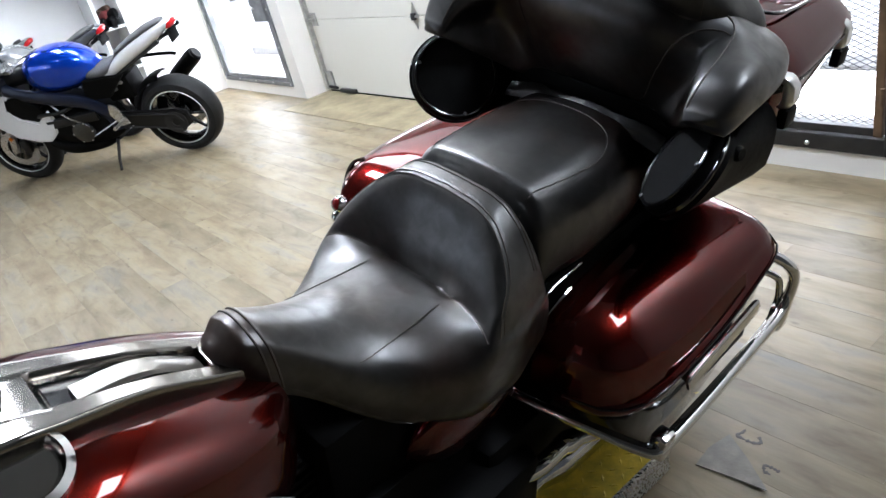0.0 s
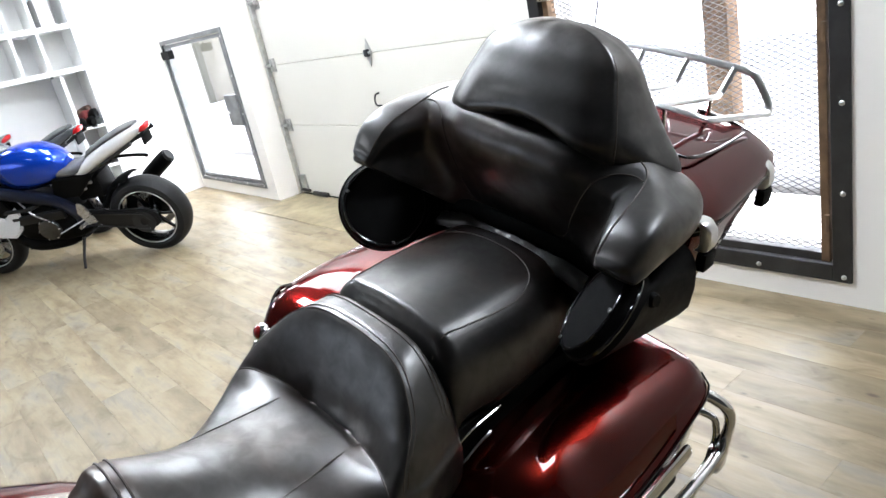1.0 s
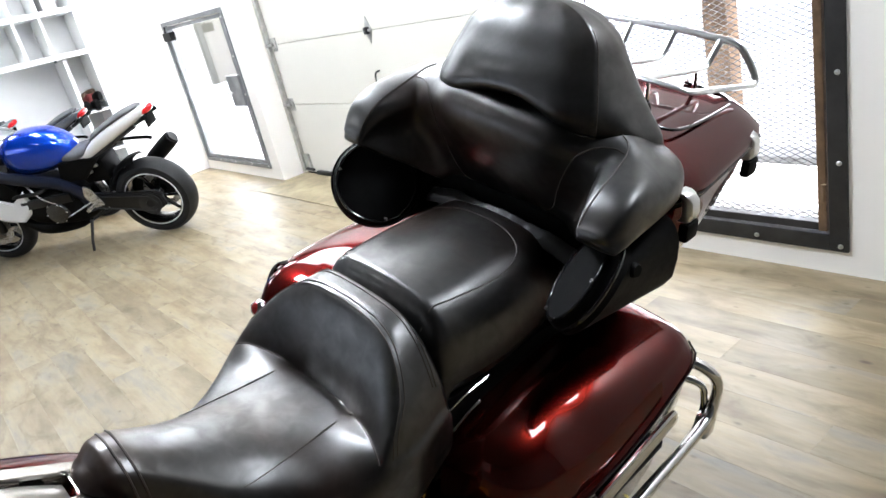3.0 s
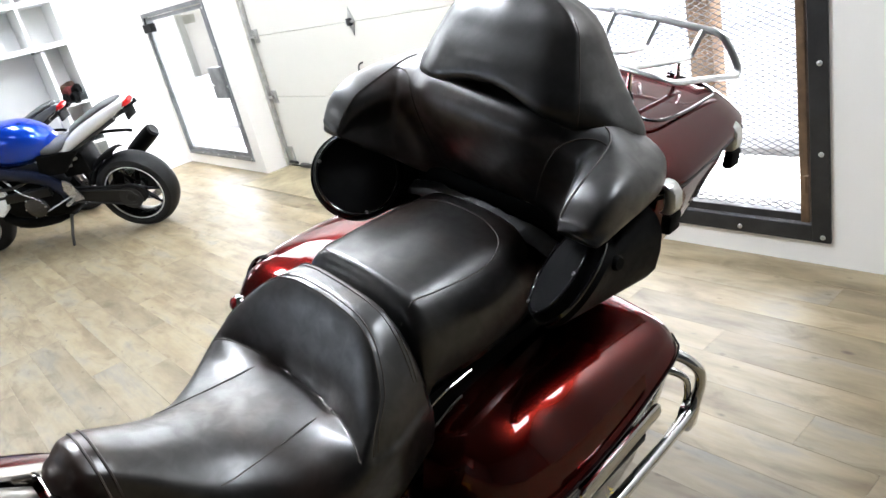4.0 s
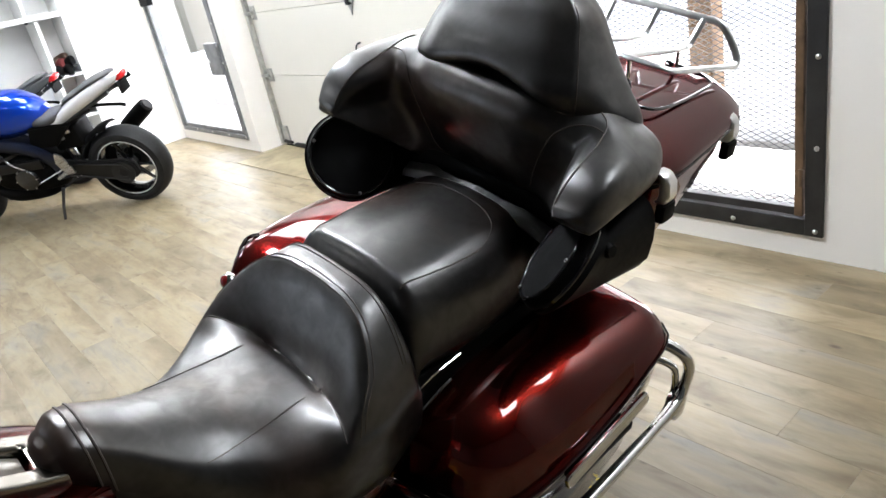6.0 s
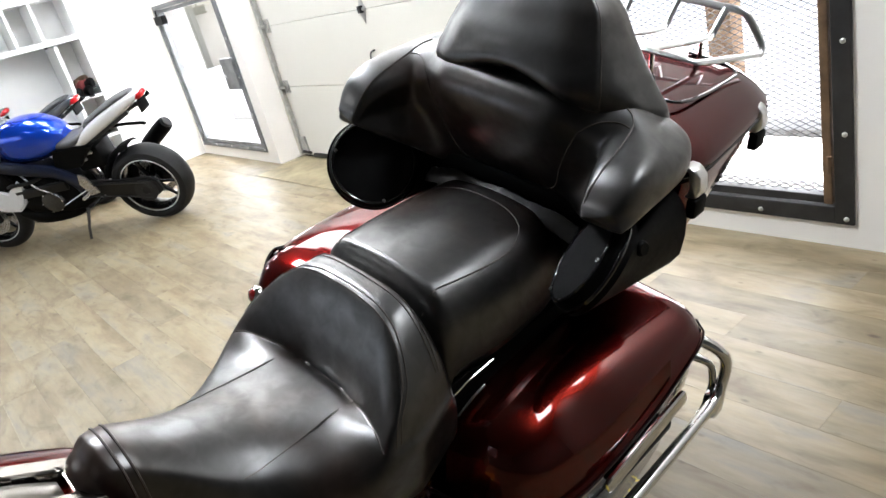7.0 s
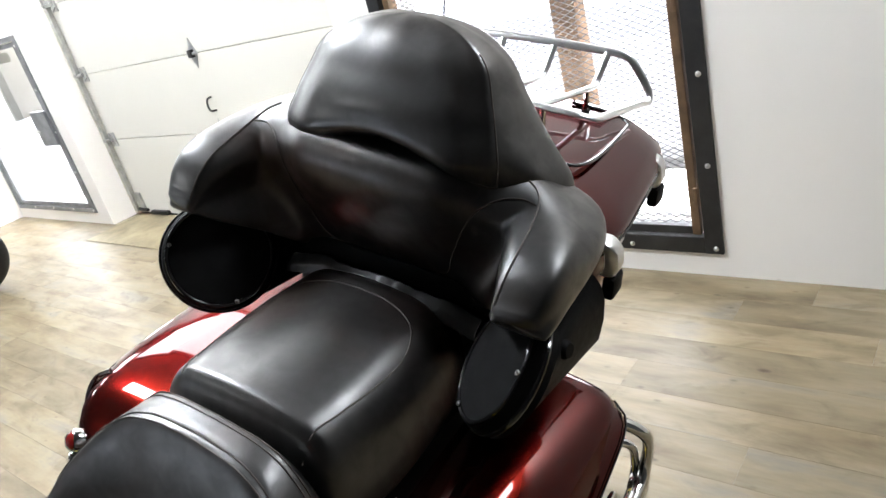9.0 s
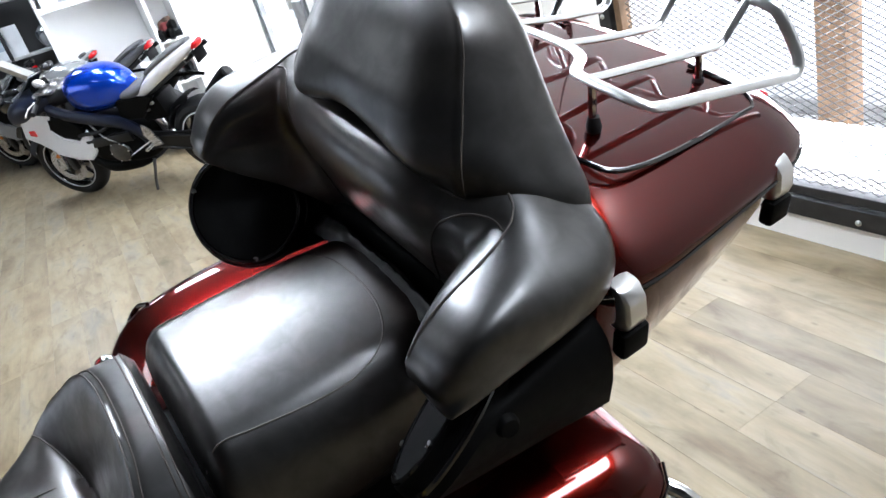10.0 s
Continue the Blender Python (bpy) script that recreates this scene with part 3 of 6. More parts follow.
# arch over the bolster and its back edge: two rows of stitching each
for dy in (-0.001, 0.008):
    seam([seat_at(0.213 * i / 22, arch_y(0.213 * i / 22) + dy, 0.0006) for i in range(-22, 23)], seat, 0.0011, n=3)
for dy in (-0.020, -0.013):
    seam([seat_at(0.180 * i / 18, dy - 0.012 * (abs(i) / 18) ** 3, 0.0008) for i in range(-18, 19)], seat, 0.0011, n=3)
for s in (-1, 1):
    seam([seat_at(s * x, crease_y(x) - 0.001, 0.0006) for x in (0.086, 0.11, 0.135, 0.16, 0.185, 0.205)], seat, 0.0012)
    seam([seat_at(s * x, y, 0.0005) for x, y in ((0.086, -0.127), (0.088, -0.17), (0.092, -0.22), (0.096, -0.27), (0.099, -0.31), (0.100, -0.335))], seat, 0.0011)
# welts round the nose
for wy in (-0.462, -0.449):
    seam([seat_point(-0.95 + 1.9 * i / 14, wy, 0.001) for i in range(15)], seat, 0.0020, n=3)


def pil_point(u, v, lift=0.0):
    y = 0.004 + 0.345 * v
    w = interp(v, [(0, 0.166), (0.1, 0.172), (0.4, 0.180), (0.7, 0.174), (1, 0.15)])
    x = w * math.sin(u * math.pi / 2)
    z = 0.872 + 0.004 * v - 0.95 * x * x - 0.120 * max(0, abs(u) - 0.40) ** 1.8 / 0.60 ** 1.8
    z -= 0.075 * (1 - math.sqrt(1 - (1 - min(1.0, v / 0.10)) ** 2)) + 0.02 * ss(0.85, 1, v)
    return Vector((x, y, z + lift))


rings = []
for i in range(61):
    v = (i / 60) ** 1.25
    ring = [pil_point(-1 + 2 * j / 48, v) for j in range(49)]
    a, b = ring[0], ring[-1]
    rings.append([Vector((a.x * 0.70, a.y, 0.58)), Vector((a.x * 0.86, a.y, 0.66)), Vector((a.x * 0.97, a.y, 0.72))] + ring + [Vector((b.x * 0.97, b.y, 0.72)), Vector((b.x * 0.86, b.y, 0.66)), Vector((b.x * 0.70, b.y, 0.58))])
pillion = part("passenger_seat", loft(rings), LEATHER, bike, "black leather passenger pillion")
half = ((0.47, 0.012), (0.475, 0.08), (0.49, 0.2), (0.515, 0.38), (0.53, 0.54), (0.50, 0.65), (0.42, 0.735), (0.28, 0.785), (0.12, 0.805))
seam([pil_point(u, v, 0.0004) for u, v in half] + [pil_point(-u, v, 0.0004) for u, v in half[::-1]], pillion, 0.0013)

# wrap-around backrest: a section swept from the middle round to both arm ends
WRAP = {
    "inner_low": ([(0, 0), (0.25, 0.10), (0.45, 0.17), (0.65, 0.222), (0.78, 0.240), (0.88, 0.252), (1, 0.268)],
                  [(0, 0.385), (0.25, 0.378), (0.45, 0.352), (0.65, 0.300), (0.78, 0.262), (0.88, 0.235), (1, 0.212)],
                  [(0, 0.862), (0.45, 0.868), (0.65, 0.905), (0.78, 0.930), (0.88, 0.948), (1, 0.966)]),
    "inner_mid": ([(0, 0), (0.25, 0.10), (0.45, 0.178), (0.65, 0.226), (0.78, 0.246), (0.88, 0.255), (1, 0.265)],
                  [(0, 0.322), (0.25, 0.326), (0.45, 0.334), (0.65, 0.318), (0.78, 0.278), (0.88, 0.243), (1, 0.208)],
                  [(0, 0.95), (0.45, 0.96), (0.65, 0.975), (0.78, 0.98), (0.88, 0.984), (1, 0.973)]),
    "inner_top": ([(0, 0), (0.25, 0.11), (0.45, 0.178), (0.65, 0.218), (0.78, 0.236), (0.88, 0.250), (1, 0.266)],
                  [(0, 0.288), (0.25, 0.294), (0.45, 0.317), (0.65, 0.320), (0.78, 0.282), (0.88, 0.245), (1, 0.207)],
                  [(0, 1.058), (0.25, 1.056), (0.45, 1.050), (0.65, 1.038), (0.78, 1.030), (0.88, 1.018), (1, 0.980)]),
    "edge": ([(0, 0), (0.25, 0.11), (0.45, 0.200), (0.55, 0.2310), (0.65, 0.2490), (0.78, 0.260), (0.88, 0.2655), (0.95, 0.267), (1, 0.268)],
             [(0, 0.326), (0.25, 0.338), (0.45, 0.374), (0.55, 0.367), (0.65, 0.347), (0.78, 0.300), (0.88, 0.256), (0.95, 0.226), (1, 0.209)],
             [(0, 1.104), (0.25, 1.098), (0.45, 1.087), (0.55, 1.078), (0.65, 1.067), (0.78, 1.052), (0.88, 1.040), (0.95, 1.018), (1, 0.994)]),
    "outer_top": ([(0, 0), (0.25, 0.12), (0.45, 0.225), (0.55, 0.264), (0.65, 0.292), (0.78, 0.314), (0.88, 0.323), (0.95, 0.322), (1, 0.314)],
                  [(0, 0.45), (0.45, 0.435), (0.55, 0.410), (0.65, 0.375), (0.78, 0.310), (0.88, 0.258), (0.95, 0.228), (1, 0.208)],
                  [(0, 1.07), (0.45, 1.062), (0.55, 1.058), (0.65, 1.054), (0.78, 1.050), (0.88, 1.042), (0.95, 1.024), (1, 0.998)]),
    "outer_mid": ([(0, 0), (0.25, 0.13), (0.45, 0.262), (0.55, 0.308), (0.65, 0.332), (0.78, 0.341), (0.88, 0.340), (0.95, 0.338), (1, 0.332)],
                  [(0, 0.47), (0.45, 0.455), (0.55, 0.435), (0.65, 0.390), (0.78, 0.318), (0.88, 0.264), (0.95, 0.232), (1, 0.210)],
                  [(0, 1.0), (0.45, 1.03), (0.65, 1.022), (0.78, 1.012), (0.88, 1.002), (0.95, 0.995), (1, 0.982)]),
    "outer_low": ([(0, 0), (0.25, 0.13), (0.45, 0.25), (0.65, 0.316), (0.78, 0.326), (0.88, 0.331), (0.95, 0.335), (1, 0.335)],
                  [(0, 0.46), (0.45, 0.450), (0.65, 0.392), (0.78, 0.318), (0.88, 0.258), (0.95, 0.226), (1, 0.206)],
                  [(0, 0.865), (0.25, 0.90), (0.45, 0.935), (0.65, 0.962), (0.78, 0.966), (0.88, 0.968), (0.95, 0.969), (1, 0.970)]),
}
SECTION = ("inner_low", "inner_mid", "inner_top", "edge", "outer_top", "outer_mid", "outer_low")


def wrap_raw(s, n):
    a = abs(s)
    k = 1.0 if s >= 0 else -1.0
    pts = [Vector((k * interp(a, tx) + 0.010 * ss(0.97, 1.09, interp(a, tz)), interp(a, ty), interp(a, tz))) for tx, ty, tz in (WRAP[q] for q in SECTION)]
    if s < 0:  # the far arm stands a little higher at its root
        for p, g, d in zip(pts, (0, 0.15, 0.45, 1.0, 1.55, 0.9, 0.1), (0, 0, 0, 0, 0.002, 0.014, 0.024)):
            p.x += d * ss(0.75, 1.0, a)
            p.z += g * interp(a, [(0, 0), (0.25, 0.018), (0.45, 0.026), (0.55, 0.024), (0.65, 0.020), (0.78, 0.014), (0.88, 0.009), (1, 0)])
    return smooth_path(pts, n, True)


def wrap_section(s, n=7):
    """The section at s, softened along the sweep."""
    w = min(0.05, 0.5 * (1 - abs(s)))
    near = [(wrap_raw(s + w * k / 2, n), (0.10, 0.24, 0.32, 0.24, 0.10)[k + 2]) for k in range(-2, 3)]
    return [sum((r[i] * g for r, g in near), Vector()) for i in range(len(near[0][0]))]


def wrap_point(s, q, lift=0.0):
    """q counts the section's corners: 0 the inner bottom, 3 the stitched edge."""
    ring = wrap_section(s, 14)
    i = int(round(q * 14)) % len(ring)
    c = sum(ring, Vector()) / len(ring)
    return ring[i] + (ring[i] - c).normalized() * lift


def tip(s, ring):
    """Closes an arm's end in a round cap."""
    c = sum(ring, Vector()) / len(ring)
    return [[c + (p - c) * math.cos(g) + Vector((0, -0.007 * math.sin(g), 0)) for p in ring] for g in (1.5, 1.3, 1.05, 0.75, 0.4)]


rings = [wrap_section(-1 + 2 * i / 110) for i in range(111)]
rings = tip(-1, rings[0]) + rings + tip(1, rings[-1])[::-1]
backrest = part("backrest", loft(rings), LEATHER, bike, "black leather wrap-around passenger backrest")
for s in (-1, 1):
    seam([wrap_point(s * a, 3, 0.0006) for a in (0.50, 0.56, 0.60, 0.64, 0.70, 0.76, 0.82, 0.87, 0.91, 0.95, 0.98, 1.0)], backrest, 0.0014, n=3)
    seam([wrap_point(s * a, q, 0.0005) for a, q in ((0.665, 2.93), (0.60, 2.64), (0.52, 2.36), (0.45, 2.0), (0.40, 1.64), (0.36, 1.28), (0.33, 0.93))], backrest, 0.0013)
seam([wrap_point(a, q, 0.0005) for a, q in ((-0.33, 0.93), (-0.31, 0.64), (-0.27, 0.5), (-0.2, 0.43), (0, 0.43), (0.2, 0.43), (0.27, 0.5), (0.31, 0.64), (0.33, 0.93))], backrest, 0.0012)

# headrest: a broad pad over the backrest, its flanks running back into the arms
def head_ring(v):
    z = 1.062 + 0.192 * v
    cap = (1 - (max(0.0, v - 0.72) / 0.28) ** 2.4) ** (1 / 2.4) if v < 1 else 0.0
    cap = max(0.06, cap)
    fw = interp(v, [(0, 0.165), (0.08, 0.180), (0.2, 0.181), (0.46, 0.167), (0.67, 0.150), (0.85, 0.136), (1, 0.124)]) * cap
    bw = interp(v, [(0, 0.252), (0.12, 0.244), (0.24, 0.218), (0.38, 0.190), (0.55, 0.168), (0.72, 0.150), (0.88, 0.132), (1, 0.120)]) * cap
    ys = interp(v, [(0, 0.352), (0.06, 0.338), (0.2, 0.336), (0.46, 0.354), (0.75, 0.380), (1, 0.398)])
    yf = ys - interp(v, [(0, -0.010), (0.06, 0.026), (0.22, 0.044), (0.5, 0.042), (0.8, 0.030), (1, 0.018)])
    yb = interp(v, [(0, 0.470), (0.6, 0.472), (1, 0.466)])
    ys, yf, yb = (0.425 + (q - 0.425) * cap for q in (ys, yf, yb))
    side = [(0, yf), (0.35 * fw, yf + 0.003), (0.68 * fw, yf * 0.72 + ys * 0.28), (0.90 * fw, yf * 0.28 + ys * 0.72), (fw, ys), (fw * 0.40 + bw * 0.60 + 0.003 * cap, ys * 0.66 + yb * 0.34), (bw, yb - 0.035 * cap), (0.90 * bw, yb - 0.008 * cap), (0.5 * bw, yb)]
    pts = side + [(0, yb)] + [(-x, y) for x, y in side[:0:-1]]
    ring = []
    for p in smooth_path([(x, y, 0) for x, y in pts], 6, True):
        front = ss(0.42, 0.36, p.y)
        dz = (0.034 * math.exp(-(p.x / 0.10) ** 2) * front - 0.030 * (1 - front)) * (1 - ss(0, 0.45, v))
        dish = 0.034 * math.exp(-(p.x / 0.100) ** 2 - ((v - 0.06) / 0.26) ** 2) * front
        top = 0.008 * (1 - (p.x / 0.2) ** 2) * ss(0.7, 1.0, v)
        ring.append(Vector((p.x + 0.020, p.y + dish, z + dz + top)))
    return ring


hr = [head_ring(1 - (1 - i / 60) ** 2.0) for i in range(61)]
headrest = part("headrest", loft(hr), LEATHER, bike, "padded black leather headrest")
for k in (24, 84):
    seam([hr[i][k] for i in range(2, 42, 4)], headrest, 0.0012)
seam([hr[2][(84 + j) % 108] + Vector((0, -0.0005, 0)) for j in range(0, 49, 3)], headrest, 0.0016)

# black trim under the pad
def flap_ring(sx):
    w = 0.0005 * math.sin(sx * 130 + 3 * math.sin(sx * 17)) + 0.0013 * math.sin(sx * 43 + 1) + 0.0004 * math.sin(sx * 290 + 4 * math.sin(sx * 31))
    e = 0.016 * ss(0.10, 0.2, abs(sx))
    return [Vector((sx, y + 0.030, z - 0.026)) for y, z in ((0.276 + w, 0.874 - e), (0.280 + w, 0.886 - e), (0.289 - w, 0.892 + w - e), (0.298 + w, 0.8985 + w - e), (0.302 + w, 0.897 + w - e), (0.309, 0.885 - e), (0.322, 0.868), (0.350, 0.866), (0.350, 0.79), (0.325, 0.84))]


part("pad_flap", loft([flap_ring(-0.185 + 0.37 * i / 120) for i in range(121)]), FLAP, bike, "wrinkled black vinyl flap")
part("case_bracket", box((-0.20, 0.345, 0.66), (0.20, 0.44, 0.90), 0.015), BLACK, bike, "black plastic bracket")


def case_ring(z, x_front, x_rear, y0, y1, e=0.5, drop=0.0):
    ring = []
    for j in range(64):
        c, q = sup(2 * math.pi * j / 64, e)
        v = (q + 1) / 2
        hw = x_front + (x_rear - x_front) * v
        ring.append(Vector((1.065 * hw * c, y0 - 0.014 + (y1 - y0) * v, z - drop * v)))
    return ring


case = part("case_body", loft([case_ring(z, xf, xr, y0, y1, 0.40, d) for z, xf, xr, y0, y1, d in (
    (0.66, 0.225, 0.19, 0.425, 0.70, -0.17), (0.68, 0.245, 0.205, 0.415, 0.74, -0.155), (0.80, 0.290, 0.245, 0.405, 0.82, -0.06), (0.90, 0.306, 0.260, 0.40, 0.856, -0.01), (0.945, 0.308, 0.264, 0.398, 0.862, 0))]), RED, bike, "dark red luggage case body")
part("case_seal", loft([case_ring(0.944, 0.314, 0.270, 0.394, 0.870, 0.40), case_ring(0.956, 0.314, 0.270, 0.394, 0.870, 0.40)]), BLACK, bike, "black rubber seal")
LID = ((0.956, 0.319, 0.275, 0.390, 0.876, 0.40, 0.0), (0.966, 0.322, 0.278, 0.388, 0.879, 0.40, 0.0), (0.978, 0.320, 0.275, 0.389, 0.876, 0.40, 0.0), (1.000, 0.298, 0.258, 0.395, 0.864, 0.42, 0.004),
       (1.026, 0.264, 0.236, 0.405, 0.848, 0.44, 0.012), (1.042, 0.236, 0.216, 0.415, 0.836, 0.46, 0.019), (1.050, 0.20, 0.185, 0.43, 0.81, 0.5, 0.021), (1.054, 0.12, 0.11, 0.46, 0.75, 0.55, 0.019), (1.055, 0.03, 0.03, 0.55, 0.65, 0.7, 0.012))
lid = part("case_lid", loft([case_ring(*r) for r in LID]), RED, bike, "glossy dark red luggage case lid")
part("lid_groove", tube(case_ring(0.962, 0.3215, 0.2775, 0.3885, 0.8785, 0.40), 0.0028, 6, True), GLOSSBLACK, lid, "black pinstripe groove")
# rear marker on the lid's back
part("rear_marker", box((-0.20, 0.826, 0.975), (0.20, 0.858, 0.992), 0.006), REDLENS, lid, "red rear reflector strip")
for s in (-1, 1):
    rail = smooth_path([(s * 0.14, 0.478, 1.062), (s * 0.21, 0.486, 1.058), (s * 0.247, 0.508, 1.050), (s * 0.250, 0.59, 1.036), (s * 0.238, 0.73, 1.022), (s * 0.229, 0.768, 1.020), (s * 0.19, 0.780, 1.028), (s * 0.12, 0.780, 1.034)], 5)
    part("lid_trim", tube(rail, 0.0032, 8), GLOSSBLACK, lid, "glossy black trim wire")
    for y, x in ((0.437, 0.341), (0.735, 0.308)):
        prof = ((0.984, -0.014, 1.0), (0.981, -0.008, 1.0), (0.971, 0.000, 1.4), (0.948, 0.003, 1.6), (0.936, 0.001, 1.2), (0.931, -0.004, 1.0))
        la = part("latch", loft([[Vector((s * (x + d0 + dx), y + dy * 0.0145, z)) for dy, dx in ((-1, 0), (-0.8, 0.003 * w), (0.8, 0.003 * w), (1, 0), (1, -0.014), (-1, -0.014))] for z, d0, w in prof]), RACKCHROME, lid, "bright chrome lid latch")
        part("latch_base", box((s * x - 0.012, y - 0.02, 0.895), (s * x + 0.008, y + 0.02, 0.932), 0.006), BLACK, la, "black lower latch half")

# luggage rack: a low loop whose rear kicks up, with four bars along it
RACK = [(0.05, 0.612, 1.103), (0.095, 0.600, 1.104), (0.122, 0.568, 1.108), (0.142, 0.554, 1.110), (0.20, 0.551, 1.109), (0.232, 0.555, 1.106), (0.2445, 0.572, 1.100), (0.2445, 0.66, 1.080), (0.2445, 0.79, 1.050), (0.2450, 0.824, 1.044), (0.238, 0.838, 1.062), (0.206, 0.836, 1.106), (0.186, 0.835, 1.117), (0.15, 0.835, 1.119), (0.06, 0.835, 1.122)]
rk = smooth_path(RACK + [(-x, y, z) for x, y, z in RACK[::-1]], 5, True)
rack = part("luggage_rack", tube(rk, 0.0078, 10, True, flat=0.62), RACKCHROME, bike, "polished chrome luggage rack")
for x in (-0.155, -0.052, 0.052, 0.155):
    y0, z0 = (0.552, 1.110) if abs(x) > 0.1 else (0.611, 1.103)
    part("rack_slat", tube(smooth_path([(x, y0, z0), (x, 0.70, 1.083), (x, 0.775, 1.070), (x, 0.790, 1.070), (x, 0.801, 1.077), (x * 1.02, 0.829, 1.112), (x * 1.03, 0.835, 1.119)], 4), 0.0074, 8, flat=0.62), RACKCHROME, rack)
for s in (-1, 1):
    for x, y, z in ((0.163, 0.552, 1.108), (0.155, 0.752, 1.072)):
        post = part("rack_post", tube([(s * x, y + 0.004, 1.02), (s * x, y + 0.003, 1.05), (s * x, y, z)], [0.008, 0.005, 0.005], 8), CHROME, rack)
        part("rubber_foot", revolve([(0.009, 0), (0.010, 0.008), (0.007, 0.020), (0, 0.022)], axis_to((s * x, y + 0.004, 1.045 - 0.14 * (y - 0.55)), (0, 0, 1)), 10), RUBBER, post)
part("aerial", tube([(-0.252, 0.835, 0.945), (-0.255, 0.880, 0.985), (-0.262, 0.935, 1.040), (-0.263, 0.945, 1.095), (-0.263, 0.948, 1.100), (-0.268, 0.985, 1.50)], [0.006, 0.0065, 0.0065, 0.0060, 0.0024, 0.0012], 8), GLOSSBLACK, bike, "thin black whip aerial")

# speaker pods
def speaker(s):
    n = Vector((-0.695 * s, -0.459, 0.553)).normalized()
    c = Vector((s * 0.260, 0.236, 0.878))
    m = axis_to(c, n)
    R = 0.087
    u = (m.to_3x3() @ Vector((1, 0, 0)))
    v = (m.to_3x3() @ Vector((0, 1, 0)))
    def circ(center, r, k=32):
        return [center + (u * math.cos(2 * math.pi * j / k) + v * math.sin(2 * math.pi * j / k)) * r for j in range(k)]
    rear = []
    base = circ(Vector((0, 0, 0)), 1.0)
    for p in base:
        q = Vector((p.x, 0, p.z))
        q = q.normalized() if q.length > 1e-6 else Vector((0, 0, 1))
        rear.append(Vector((s * 0.252 + math.copysign(abs(q.x) ** 0.7, q.x) * 0.090, 0.41, 0.868 + math.copysign(abs(q.z) ** 0.7, q.z) * 0.085)))
    rings = [circ(c + n * 0.004, R * 0.90), circ(c + n * 0.006, R * 0.97), circ(c, R * 1.03), circ(c - n * 0.014, R * 1.06)]
    start = circ(c - n * 0.03, R * 1.06)
    for k in range(0, 9):
        t = k / 8
        w = t * t * (3 - 2 * t)
        rings.append([a.lerp(b, w) for a, b in zip(start, rear)])
    pod = part("speaker_pod", loft(rings), BLACK, bike, "black plastic speaker pod")
    part("speaker_cloth", revolve([(R * 0.93, 0.001), (R * 0.90, 0.005), (R * 0.6, 0.009), (R * 0.3, 0.011), (0, 0.0115)], m, 32), CLOTH, pod, "black cloth speaker cover")
    part("housing_rim", tube(circ(c - n * 0.016, R * 1.055, 48), 0.0042, 8, True), GLOSSBLACK, pod, "glossy outer housing rim")
    part("speaker_rim", tube(circ(c + n * 0.004, R * 0.955, 48), 0.0036, 8, True), GLOSSBLACK, pod, "glossy black rim")
    for a in (0.6, 2.7, 4.8):
        part("screw", revolve([(0.004, 0), (0.004, 0.002), (0, 0.003)], axis_to(c + n * 0.008 + (u * math.cos(a) + v * math.sin(a)) * R * 0.93, n), 8), STEEL, pod)
    part("jack_knob", revolve([(0.013, -0.01), (0.013, 0.008), (0.010, 0.012), (0, 0.012)], axis_to((s * 0.338, 0.262, 0.918), (s * 0.95, -0.1, 0.2)), 14), BLACK, pod, "round black socket cap")


for s in (1, -1):
    speaker(s)

# saddlebags
def bag_rings(s, rows, y0=-0.028):
    rings = []
    y0 = y0 - 0.045 if s < 0 else y0
    shift = 0.026 if s > 0 else 0.0
    for i in range(29):
        v = i / 28
        y = y0 + (0.512 - y0) * v
        zt = interp(v, [(0, 0.525), (0.015, 0.578), (0.05, 0.620), (0.12, 0.645), (0.3, 0.664), (0.7, 0.678), (0.9, 0.678), (0.97, 0.664), (1, 0.630)])
        zo = interp(v, [(0, 0.500), (0.2, 0.520), (0.6, 0.558), (0.9, 0.600), (1, 0.610)])
        xi = 0.135 + 0.02 * (1 - ss(0, 0.06, v))
        xo = interp(v, [(0, 0.225), (0.03, 0.290), (0.08, 0.328), (0.16, 0.352), (0.3, 0.364), (0.5, 0.368), (0.85, 0.362), (0.95, 0.352), (1, 0.320)])
        if s < 0:  # this bag rides higher on its mounts
            zo = interp(v, [(0, 0.615), (0.05, 0.655), (0.10, 0.676), (0.2, 0.694), (0.4, 0.702), (1, 0.705)])
            zt, xo = zo + 0.026 + 0.014 * ss(0, 0.2, v), xo + 0.028
        rings.append([Vector((shift + s * a, y, b)) for a, b in rows(v, xi, xo, zt, zo)])
    return rings


def lid_rows(v, xi, xo, zt, zo):
    w = xo - xi
    out = [(xi, zo - 0.012), (xo - 0.008, zo - 0.012), (xo, zo - 0.004), (xo + 0.001, zo + 0.006), (xo - 0.005, zo + 0.014), (xo - 0.011, zo + 0.017)]
    for k in range(1, 21):
        t = k / 20
        x = xo - 0.011 - (w - 0.011) * t
        q = interp(v, [(0, 0.40), (0.2, 0.36), (0.6, 0.25), (1, 0.15)])  # the shoulder runs out to the rear corner
        b = 0.16 * min(1, t / 0.05) ** 0.8 + 0.62 * (t / q) / (1 + (t / q) ** 3) ** (1 / 3) + 0.233 * (1 - (1 - min(1, t / 0.85)) ** 2.0)
        dome = math.sqrt(1 - (1 - min(1.0, t / 0.62)) ** 2)
        b = dome + (b - dome) * ss(0.10, 0.42, v)
        out.append((x, zo + 0.017 + (zt - zo - 0.017) * b - 0.018 * max(0, t - 0.62) ** 1.5 * 3))
    return out


